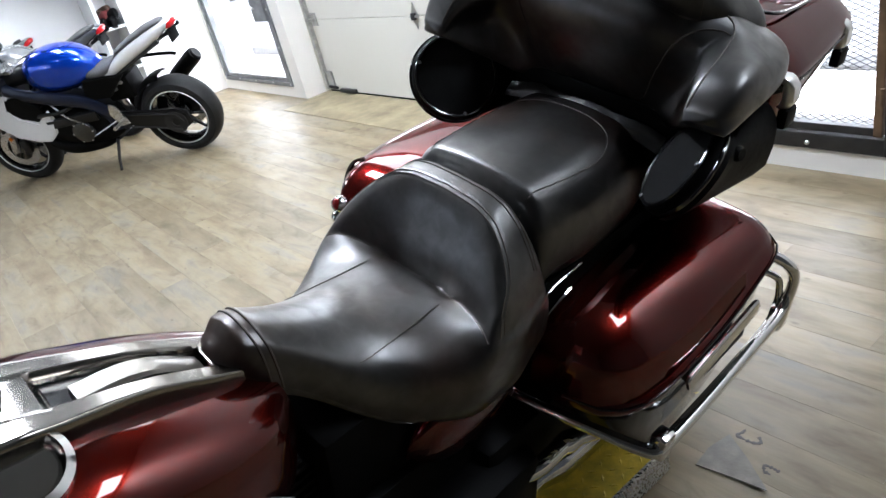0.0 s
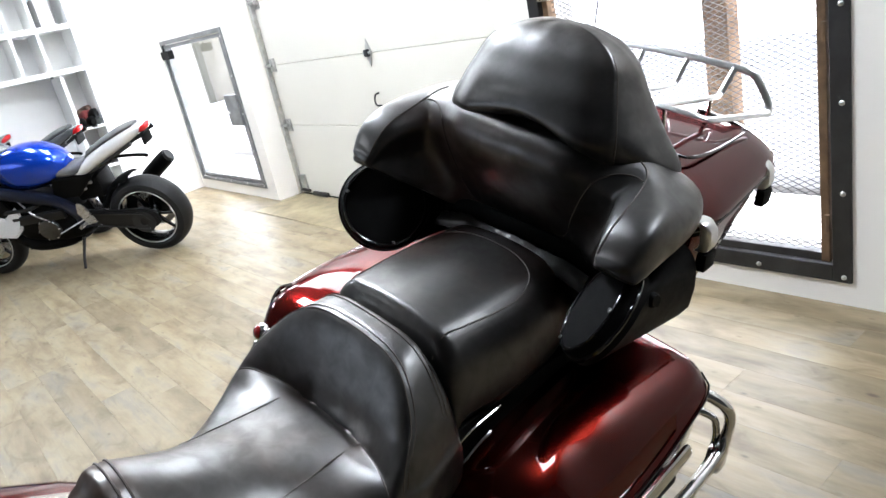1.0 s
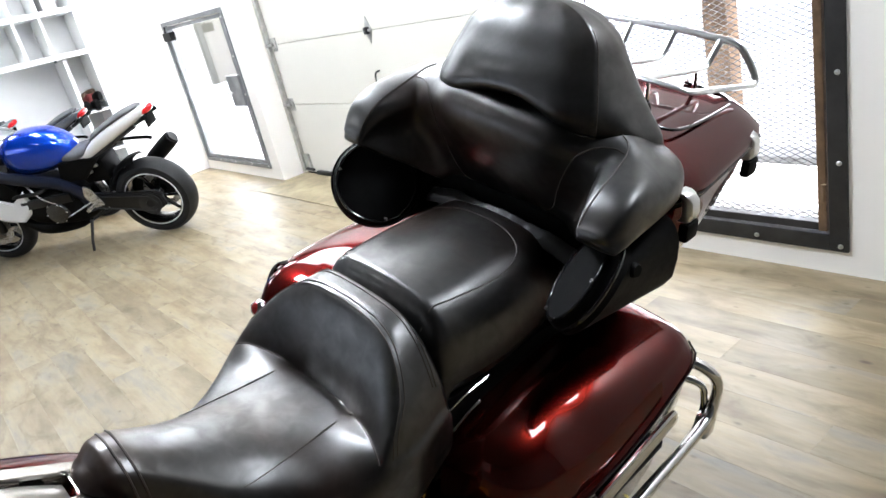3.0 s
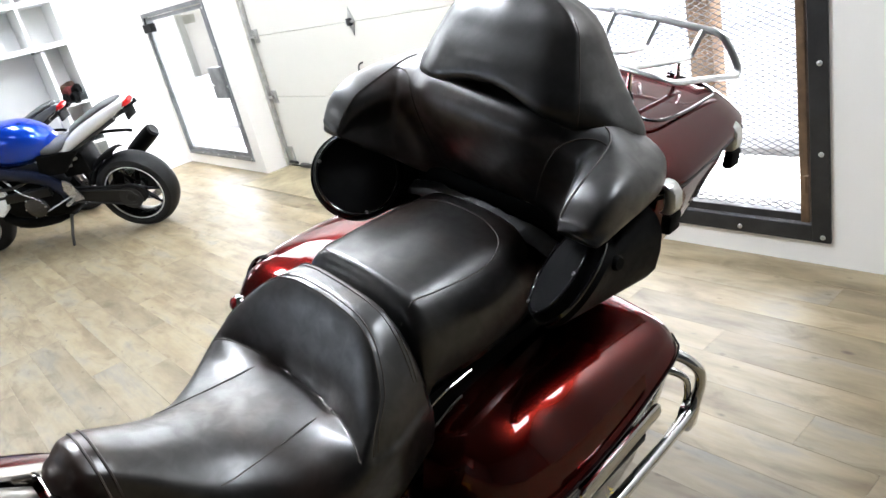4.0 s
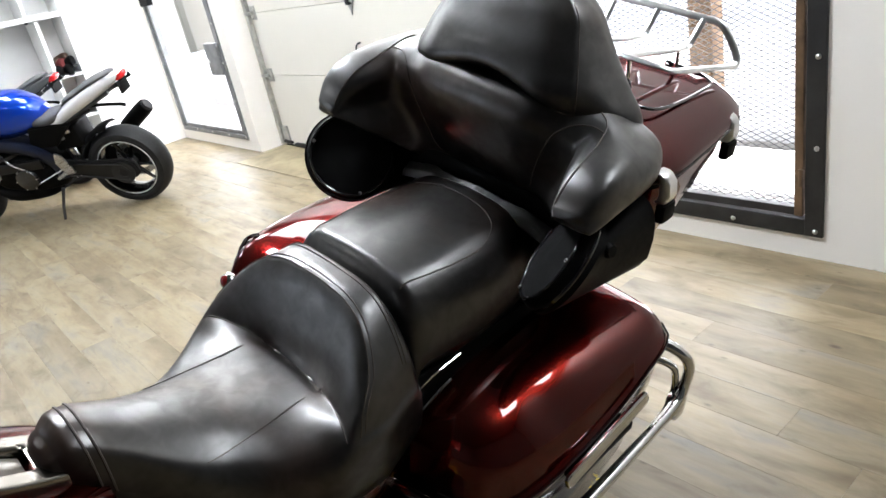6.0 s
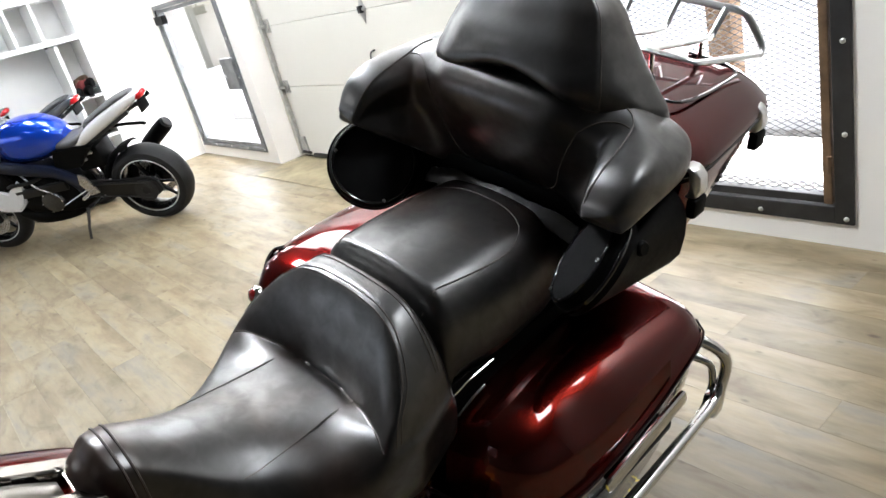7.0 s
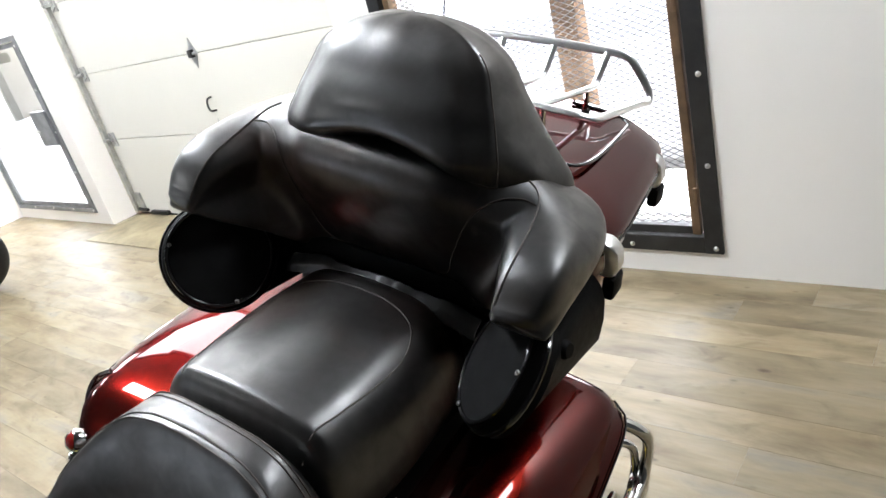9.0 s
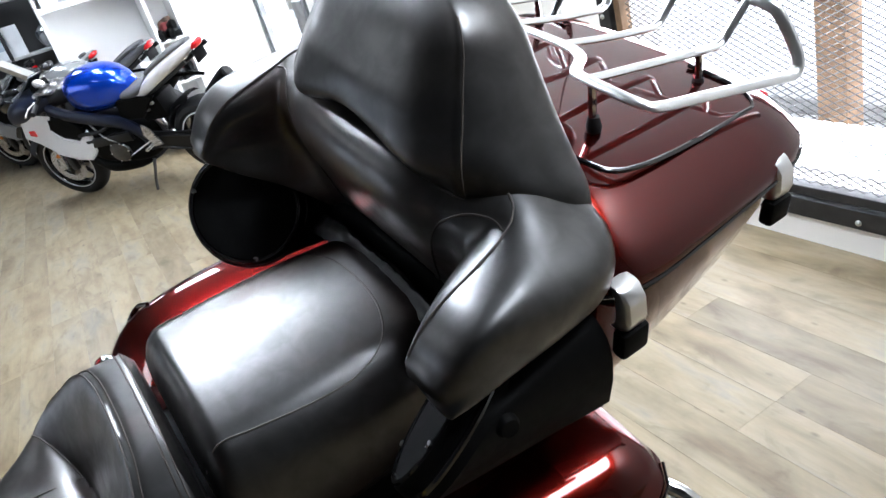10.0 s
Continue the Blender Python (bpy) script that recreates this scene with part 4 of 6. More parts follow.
def body_rows(v, xi, xo, zt, zo):
    k = min(1, 0.25 + 3.2 * min(v + 0.02, 1 - v + 0.02))
    zb = zo - 0.03 - 0.22 * min(1, k)
    return [(xi + 0.01, zo - 0.013), (xi + 0.01, zb + 0.02), (xi + 0.03, zb), (xo - 0.05, zb), (xo - 0.028, zb + 0.02), (xo - 0.014, (zb + zo) / 2), (xo - 0.010, zo - 0.03), (xo - 0.010, zo - 0.013)]


def saddlebag(s):
    bagb = part("saddlebag", loft(bag_rings(s, body_rows, 0.030)), GLOSSBLACK, bike, "hard saddlebag, dark red over black")
    lidp = part("bag_lid", loft(bag_rings(s, lid_rows)), RED, bagb, "glossy dark red bag lid")
    line = [r[3] + Vector((s * 0.0008, 0, 0.006)) for r in bag_rings(s, lid_rows)]
    if s > 0:
        part("lid_groove", tube(line, 0.0022, 6), GLOSSBLACK, bagb, "dark pinstripe along the lid")
    # chrome pull below the lid
    a, b = Vector((s * 0.383, 0.128, 0.530)), Vector((s * 0.383, 0.375, 0.562))
    prof = ((-0.006, -0.010), (-0.003, -0.012), (0.003, -0.011), (0.005, -0.008), (0.004, 0.009), (0.001, 0.013), (-0.004, 0.012), (-0.007, 0.009))
    lev = part("lid_lever", loft([[a.lerp(b, t) + Vector((s * (x - 0.25 * z) * k, 0, z * k)) for x, z in prof] for t, k in ((0, 0.55), (0.02, 0.9), (0.05, 1), (0.95, 1), (0.98, 0.9), (1, 0.55))]), CHROME, bagb, "bright chrome lever plate")
    mnt = part("lever_mount", box((min(s * 0.34, s * 0.383), 0.16, 0.50), (max(s * 0.34, s * 0.383), 0.34, 0.52), 0.004), BLACK, bagb)
    hin = part("hinge_strip", tube([(s * 0.158, -0.035, 0.682), (s * 0.157, 0.03, 0.700), (s * 0.156, 0.10, 0.704)], 0.0019, 8), CHROME, bagb, "chrome hinge strip")
    strut = part("frame_strut", tube([(s * 0.158, 0.005, 0.640), (s * 0.157, 0.045, 0.655), (s * 0.156, 0.075, 0.660)], 0.0038, 8), CHROME, bagb, "short chrome strut")
    # guard rails
    g = smooth_path([(s * 0.05, -0.040, 0.424), (s * 0.165, -0.014, 0.421), (s * 0.28, 0.016, 0.419), (s * 0.36, 0.036, 0.420), (s * 0.388, 0.050, 0.423), (s * 0.393, 0.09, 0.428), (s * 0.394, 0.20, 0.430), (s * 0.392, 0.42, 0.436), (s * 0.390, 0.51, 0.445), (s * 0.387, 0.542, 0.472), (s * 0.384, 0.547, 0.520), (s * 0.368, 0.537, 0.550), (s * 0.33, 0.520, 0.566), (s * 0.27, 0.48, 0.566)], 5)
    gr = part("bag_guard", tube(g, 0.0118, 12), CHROME, bike, "chrome saddlebag guard rail")
    g2 = smooth_path([(s * 0.20, 0.012, 0.405), (s * 0.34, 0.052, 0.402), (s * 0.366, 0.068, 0.402), (s * 0.376, 0.10, 0.402), (s * 0.378, 0.30, 0.404), (s * 0.376, 0.48, 0.410), (s * 0.372, 0.528, 0.43), (s * 0.368, 0.535, 0.48), (s * 0.35, 0.525, 0.52), (s * 0.27, 0.48, 0.53)], 5)
    part("guard_bar", tube(g2, 0.008, 10), CHROME, gr)
    for y in (0.525, 0.07):
        part("guard_clamp", box((s * 0.384 - 0.017, y - 0.02, 0.395), (s * 0.384 + 0.017, y + 0.02, 0.455), 0.008), CHROME, gr, "chrome clamp")
    for ob in (lev, mnt, hin, strut, gr):
        ob.location.x = 0.026 if s > 0 else 0.0


for s in (1, -1):
    saddlebag(s)
# chrome trim and lamp at the front of the far bag
part("bag_trim", tube(smooth_path([(-0.360, 0.050, 0.722), (-0.378, 0.036, 0.713), (-0.381, 0.018, 0.697), (-0.374, 0.000, 0.676)], 4), 0.0042, 8), CHROME, bike, "chrome trim band on the saddlebag")
fl_t = part("side_lamp", revolve([(0, -0.030), (0.013, -0.027), (0.018, -0.012), (0.019, 0.004), (0.017, 0.008)], axis_to((-0.330, -0.050, 0.668), (-0.35, -0.8, 0.35)), 18), CHROME, bike, "small chrome-bodied side lamp")
part("lamp_lens", revolve([(0.017, 0.006), (0.014, 0.012), (0.008, 0.017), (0, 0.018)], axis_to((-0.330, -0.050, 0.668), (-0.35, -0.8, 0.35)), 18), DARKLENS, fl_t, "dark red lens")
part("lamp_knob", revolve([(0, -0.014), (0.010, -0.009), (0.012, 0), (0.010, 0.009), (0, 0.014)], axis_to((-0.330, -0.062, 0.640), (-0.4, -0.8, 0.2)), 14), CHROME, fl_t)

# tank with its chrome console
rings = []
for i in range(25):
    v = i / 24
    y = -0.455 - 0.53 * v
    hw = interp(v, [(0, 0.095), (0.08, 0.142), (0.3, 0.180), (0.6, 0.190), (0.9, 0.18), (1, 0.12)])
    zt = interp(v, [(0, 0.765), (0.15, 0.802), (0.3, 0.838), (0.5, 0.880), (0.8, 0.906), (1, 0.85)])
    hz = interp(v, [(0, 0.05), (0.1, 0.10), (0.4, 0.145), (0.9, 0.15), (1, 0.09)])
    rings.append([Vector((hw * c, y, zt - hz + hz * q)) for c, q in [sup(2 * math.pi * j / 32, 0.58) for j in range(32)]])
tank = part("fuel_tank", loft(rings), RED, bike, "glossy dark red fuel tank")


def console_z(y):
    return interp(y, [(-0.98, 0.925), (-0.85, 0.924), (-0.75, 0.908), (-0.70, 0.890), (-0.60, 0.850), (-0.53, 0.810), (-0.48, 0.782)])


def console_half(y):
    return interp(y, [(-0.90, 0.078), (-0.75, 0.074), (-0.62, 0.058), (-0.50, 0.050), (-0.478, 0.044)])


def console_slot(y):
    """Depth and half width of the slot sunk into the console."""
    return 0.022 * ss(-0.712, -0.706, y) * (1 - ss(-0.522, -0.516, y)), interp(y, [(-0.71, 0.034), (-0.52, 0.024)])


rings = []
for i in range(141):
    y = -0.478 - 0.42 * i / 140
    hw, z = console_half(y), console_z(y)
    d, k = console_slot(y)
    half = [(1.01 * hw, -0.04), (1.01 * hw, -0.002), (hw, 0.006), (0.975 * hw, 0.0105), (0.945 * hw, 0.0118), (0.90 * hw, 0.0120), (k + 0.010, 0.0120), (k + 0.004, 0.0120), (k, 0.010 - 0.1 * d), (k - 0.002, 0.010 - d), (0.4 * k, 0.010 - d)]
    rings.append([Vector((-x, y, z + dz)) for x, dz in half] + [Vector((x, y, z + dz)) for x, dz in half[::-1]])
console = part("tank_console", loft(rings), SATINCHROME, tank, "polished chrome tank console")
part("console_insert", loft([[Vector((x * (console_slot(y)[1] - 0.003), y, console_z(y) - 0.0105 + dz)) for x, dz in ((-1, 0), (-1, 0.002), (1, 0.002), (1, 0))] for y in [-0.526 - 0.177 * i / 12 for i in range(13)]]), GLOSSBLACK, console, "black floor of the console slot")
part("console_door", loft([[Vector((x * 0.0185 + 0.004 * console_slot(y)[1] / 0.03, y, console_z(y) - 0.007 + dz + 0.017 * math.sin(math.pi * min(1, 0.12 + v * 0.9)))) for x, dz in ((-1, -0.002), (-0.8, 0.003), (0, 0.005), (0.8, 0.003), (1, -0.002), (0, -0.004))] for v, y in [(i / 12, -0.527 - 0.150 * i / 12) for i in range(13)]]), DOORMETAL, console, "brushed metal console door")
for i in range(7):
    part("stud", revolve([(0.0035, 0), (0.003, 0.002), (0, 0.003)], axis_to((-0.026 + 0.0087 * i, -0.508 + 0.004 * abs(i - 3) / 3, console_z(-0.508) + 0.011), (0, 0.45, 1)), 8), CHROME, console)
part("fuel_cap", revolve([(0.040, 0), (0.041, 0.012), (0.036, 0.022), (0.022, 0.028), (0, 0.030)], axis_to((-0.02, -0.775, console_z(-0.775) + 0.008), (0, 0.15, 1)), 28), CHROME, console, "round chrome fuel cap")
part("gauge_ring", revolve([(0.042, 0), (0.054, 0.008), (0.054, 0.018), (0.045, 0.023), (0.040, 0.016), (0.037, 0.008)], axis_to((0.088, -0.765, 0.885), (0.30, 0.2, 0.93)), 32), CHROME, tank, "chrome ring with a dark centre")
part("gauge_face", revolve([(0.040, 0.002), (0.040, 0.006), (0, 0.008)], axis_to((0.088, -0.765, 0.885), (0.30, 0.2, 0.93)), 20), GLOSSBLACK, tank, "dark gauge face")

# side covers, frame, engine, wheels
for s in (1, -1):
    rings = []
    for i in range(13):
        v = i / 12
        y = -0.30 + 0.30 * v
        e = math.sqrt(max(0.02, 1 - (2 * v - 1) ** 2))
        rings.append([Vector((s * (0.135 + 0.045 * e * max(0, c)), y, 0.500 + 0.085 * e * q + 0.02 * v)) for c, q in [sup(2 * math.pi * j / 16, 0.7) for j in range(16)]])
    part("side_cover", loft(rings), RED, bike, "dark red side cover")
    fb = part("footboard", box((min(s * 0.20, s * 0.34), -0.62, 0.285), (max(s * 0.20, s * 0.34), -0.30, 0.305), 0.008), RUBBER, bike, "black rubber rider footboard")
    part("board_bracket", tube([(s * 0.16, -0.45, 0.25), (s * 0.24, -0.45, 0.28)], 0.012, 8), BLACK, fb)
    peg = part("passenger_peg", tube(smooth_path([(s * 0.262, 0.095, 0.305), (s * 0.24, 0.03, 0.312), (s * 0.236, -0.06, 0.312), (s * 0.205, -0.145, 0.310), (s * 0.16, -0.25, 0.30)], 5), 0.019, 12), CHROME, bike, "chrome passenger foot support")
    part("peg_joint", revolve([(0.0, -0.030), (0.019, -0.024), (0.024, 0), (0.019, 0.024), (0, 0.030)], axis_to((s * 0.241, 0.028, 0.312), (0.3 * s, 0.9, 0.1)), 14), CHROME, peg, "ball-shaped chrome joint")
    part("exhaust", tube(smooth_path([(s * 0.17, -0.55, 0.22), (s * 0.19, -0.2, 0.19), (s * 0.20, 0.10, 0.175), (s * 0.21, 0.35, 0.175), (s * 0.21, 0.55, 0.175)], 5), [0.026] * 9 + [0.042] * 12, 16), CHROME, bike, "long chrome exhaust pipe")
eng = part("engine", box((-0.15, -0.62, 0.16), (0.15, -0.12, 0.46), 0.03), BLACK, bike, "black V-twin engine")
for y0, t in ((-0.30, 0.38), (-0.48, -0.38)):
    for k in range(9):
        z = 0.46 + 0.022 * k
        yy = y0 + math.tan(t) * (z - 0.46)
        part("cooling_fin", box((-0.085, yy - 0.075, z), (0.085, yy + 0.075, z + 0.010), 0.003), BLACK, eng)
part("primary_cover", box((0.10, -0.60, 0.14), (0.245, -0.05, 0.36), 0.03), BLACK, bike, "black primary drive cover")
part("swing_arm", box((-0.20, -0.16, 0.13), (0.20, 0.45, 0.40), 0.03), BLACK, bike, "black swing arm and lower frame")
part("under_seat_frame", box((-0.125, -0.44, 0.44), (0.125, 0.42, 0.64), 0.02), BLACK, bike, "black frame and battery box")
part("seat_base", box((-0.172, -0.03, 0.52), (0.172, 0.42, 0.70), 0.02), BLACK, bike, "black moulded seat base")
rf = []
for i in range(19):
    a = math.pi * (0.02 + 0.78 * i / 18)
    rf.append([Vector((x, 0.42 + (0.345 + dr) * math.cos(math.pi - a), 0.375 + (0.345 + dr) * math.sin(a))) for x, dr in ((-0.105, -0.06), (-0.10, -0.015), (-0.06, 0.008), (0, 0.014), (0.06, 0.008), (0.10, -0.015), (0.105, -0.06), (0.09, -0.06), (0.08, -0.02), (0, 0.0), (-0.08, -0.02), (-0.09, -0.06))])
part("rear_fender", loft(rf), RED, bike, "dark red rear fender")


def wheel(y, r, w, name, parent=None, rim=CHROME, spokes=9, zc=None):
    zc = r + 0.062 if zc is None else zc
    m = axis_to((0, y, zc), (1, 0, 0))
    tw = w / 2
    prof = [(r * 0.70, -tw * 0.80), (r * 0.80, -tw), (r * 0.92, -tw * 0.92), (r * 0.985, -tw * 0.55), (r, 0), (r * 0.985, tw * 0.55), (r * 0.92, tw * 0.92), (r * 0.80, tw), (r * 0.70, tw * 0.80)]
    wh = part(name, revolve([(r * 0.66, -tw * 0.75), (r * 0.71, -tw * 0.78), (r * 0.715, -tw * 0.6), (r * 0.64, -tw * 0.3), (r * 0.64, tw * 0.3), (r * 0.715, tw * 0.6), (r * 0.71, tw * 0.78), (r * 0.66, tw * 0.75), (r * 0.60, tw * 0.3), (r * 0.60, -tw * 0.3)], m, 40, closed_profile=True), rim, parent or bike, "wheel")
    part("tyre", revolve(prof, m, 48, closed_profile=True), RUBBER, wh, "black rubber tyre")
    part("hub", revolve([(0, -tw * 0.8), (r * 0.16, -tw * 0.8), (r * 0.20, -tw * 0.3), (r * 0.20, tw * 0.3), (r * 0.16, tw * 0.8), (0, tw * 0.8)], m, 24), rim, wh)
    for k in range(spokes):
        a = 2 * math.pi * k / spokes
        d = Vector((0, math.cos(a), math.sin(a)))
        c = Vector((0, y, zc))
        part("spoke", tube([c + d * r * 0.17, c + d * r * 0.63], [r * 0.05, r * 0.035], 6, flat=0.8), rim, wh)
    return wh


wheel(0.42, 0.315, 0.14, "rear_wheel")
wheel(-1.16, 0.315, 0.13, "front_wheel")
for s in (1, -1):
    part("fork_leg", tube([(s * 0.10, -1.16, 0.38), (s * 0.10, -0.93, 0.95)], [0.03, 0.025], 14), CHROME, bike, "chrome fork leg")
fr = []
for i in range(15):
    a = math.pi * (0.12 + 0.80 * i / 14)
    fr.append([Vector((x, -1.16 + (0.345 + dr) * math.cos(a), 0.377 + (0.345 + dr) * math.sin(a))) for x, dr in ((-0.09, -0.09), (-0.088, -0.02), (-0.05, 0.006), (0, 0.012), (0.05, 0.006), (0.088, -0.02), (0.09, -0.09), (0.08, -0.09), (0.07, -0.02), (0, 0.0), (-0.07, -0.02), (-0.08, -0.09))])
part("front_fender", loft(fr), RED, bike, "dark red front fender")
part("handlebar", tube(smooth_path([(-0.42, -0.62, 1.02), (-0.30, -0.78, 1.06), (-0.12, -0.92, 1.02), (0.12, -0.92, 1.02), (0.30, -0.78, 1.06), (0.42, -0.62, 1.02)], 6), 0.0125, 10), CHROME, bike, "chrome handlebar")
for s in (1, -1):
    part("grip", tube([(s * 0.42, -0.62, 1.02), (s * 0.35, -0.715, 1.042)], 0.018, 12), RUBBER, bike, "black rubber grip")
fa = []
for i in range(21):
    a = -1.25 + 2.5 * i / 20
    fa.append([Vector((0.36 * math.sin(a), -0.98 - 0.16 * math.cos(a) + dy, z)) for z, dy in ((0.80, 0.02), (0.95, -0.02), (1.10, 0.0), (1.18, 0.06), (1.17, 0.07), (1.10, 0.02), (0.95, 0.0), (0.80, 0.04))])
part("fairing", loft(fa), RED, bike, "dark red handlebar fairing")
part("kickstand", tube([(0.10, -0.35, 0.22), (0.285, -0.40, -0.012)], [0.012, 0.010], 8), BLACK, bike, "black side stand")

# yellow tread-plate ramp under the machine
ramp_t = thing("lift_platform", "low yellow diamond-tread platform with steel edge under the motorcycle", "platform")
PX0, PX1, PY0, PY1, PZ = -0.30, 0.395, -0.45, 1.43, 0.052
part("deck", box((PX0, PY0, 0.0), (PX1, PY1, PZ), 0.004), YELLOW, ramp_t, "worn yellow painted tread plate", smooth=False)
for x in (PX0 - 0.012, PX1):
    part("edge_rail", box((x, PY0, 0.0), (x + 0.012, PY1, PZ + 0.012), 0.003), STEEL, ramp_t, "bare steel edge angle", smooth=False)
tv, tf = [], []
for i in range(22):
    for k in range(66):
        x, y = PX0 + 0.02 + i * 0.031, PY0 + 0.03 + k * 0.0315
        if x > PX1 - 0.015 or (x < 0.1):
            continue
        a = math.pi / 4 if (i + k) % 2 else -math.pi / 4
        L, W, H = 0.013, 0.0035, 0.0022
        ca, sa = math.cos(a), math.sin(a)
        b = len(tv)
        for p, q in ((-L, 0), (0, -W), (L, 0), (0, W)):
            tv.append((x + p * ca - q * sa, y + p * sa + q * ca, PZ))
        tv.append((x, y, PZ + H))
        tf += [(b, b + 1, b + 4), (b + 1, b + 2, b + 4), (b + 2, b + 3, b + 4), (b + 3, b, b + 4)]
me = bpy.data.meshes.new("tread")
me.from_pydata(tv, [], tf)
me.materials.append(YELLOW)
tr_ob = new("tread", me)
tr_ob.parent = ramp_t
tagged(tr_ob, "raised diamond tread", kind="stuff")
# ---------------- parked sport bikes ----------------
def plate(poly, x0, x1, bev=0.006, lean_in=0.0):
    """A panel: outline (y, z) between x0 and x1, its outer side drawn in by lean_in towards the top."""
    bm = bmesh.new()
    zs = [p[1] for p in poly]
    zmin, zr = min(zs), max(max(zs) - min(zs), 1e-6)
    out = [bm.verts.new((x1 - math.copysign(lean_in, x1) * (z - zmin) / zr, y, z)) for y, z in poly]
    inn = [bm.verts.new((x0, y, z)) for y, z in poly]
    f = bm.faces.new(out)
    bm.faces.new(inn[::-1])
    n = len(poly)
    for i in range(n):
        bm.faces.new((out[i], inn[i], inn[(i + 1) % n], out[(i + 1) % n]))
    bmesh.ops.recalc_face_normals(bm, faces=bm.faces)
    if bev:
        bmesh.ops.bevel(bm, geom=list(f.edges), offset=bev, segments=2, affect="EDGES")
    return bm


def body_loft(stations, k=20, e=0.75):
    """Stations (y, half width, z centre, half height)."""
    return loft([[Vector((w * c, y, z + h * q)) for c, q in [sup(2 * math.pi * j / k, e) for j in range(k)]] for y, w, z, h in stations])


def densify(st, n=4):
    p = smooth_path([(a, b, c) for a, b, c, d in st], n)
    q = smooth_path([(a, d, 0) for a, b, c, d in st], n)
    return [(u.x, max(0.004, u.y), u.z, max(0.004, v.y)) for u, v in zip(p, q)]


def sport_wheel(parent, y, r, w, name, disc):
    m = axis_to((0, y, r), (1, 0, 0))
    t = w / 2
    wh = part(name, revolve([(r * 0.68, -t * 0.8), (r * 0.73, -t * 0.84), (r * 0.735, -t * 0.6), (r * 0.66, -t * 0.35), (r * 0.66, t * 0.35), (r * 0.735, t * 0.6), (r * 0.73, t * 0.84), (r * 0.68, t * 0.8), (r * 0.62, t * 0.3), (r * 0.62, -t * 0.3)], m, 44, closed_profile=True), GLOSSBLACK, parent, "black cast wheel")
    part("tyre", revolve([(r * 0.71, -t * 0.80), (r * 0.80, -t * 0.98), (r * 0.90, -t * 0.92), (r * 0.965, -t * 0.62), (r * 0.993, -t * 0.3), (r, 0), (r * 0.993, t * 0.3), (r * 0.965, t * 0.62), (r * 0.90, t * 0.92), (r * 0.80, t * 0.98), (r * 0.71, t * 0.80)], m, 56, closed_profile=True), RUBBER, wh, "wide black tyre")
    for s in (-1, 1):
        part("rim_stripe", tube([m @ Vector((r * 0.715 * math.cos(a), r * 0.715 * math.sin(a), s * t * 0.86)) for a in [2 * math.pi * i / 48 for i in range(48)]], 0.0042, 6, True), WHITEPAINT, wh, "white rim stripe")
    part("hub", revolve([(0, -t * 0.9), (r * 0.13, -t * 0.9), (r * 0.17, -t * 0.4), (r * 0.17, t * 0.4), (r * 0.13, t * 0.9), (0, t * 0.9)], m, 20), GLOSSBLACK, wh)
    c = Vector((0, y, r))
    for k in range(6):
        a = 2 * math.pi * k / 6 + (0.18 if k % 2 else -0.18)
        d = Vector((0, math.cos(a), math.sin(a)))
        part("spoke", tube([c + d * r * 0.14, c + d * r * 0.66], [r * 0.075, r * 0.045], 8, flat=0.7), GLOSSBLACK, wh)
    for s in disc:
        part("brake_disc", revolve([(r * 0.33, s * t * 0.95), (r * 0.50, s * t * 0.95), (r * 0.50, s * t * 0.95 + 0.005), (r * 0.33, s * t * 0.95 + 0.005)], m, 36, closed_profile=True), STEEL, wh, "steel brake disc")
    return wh


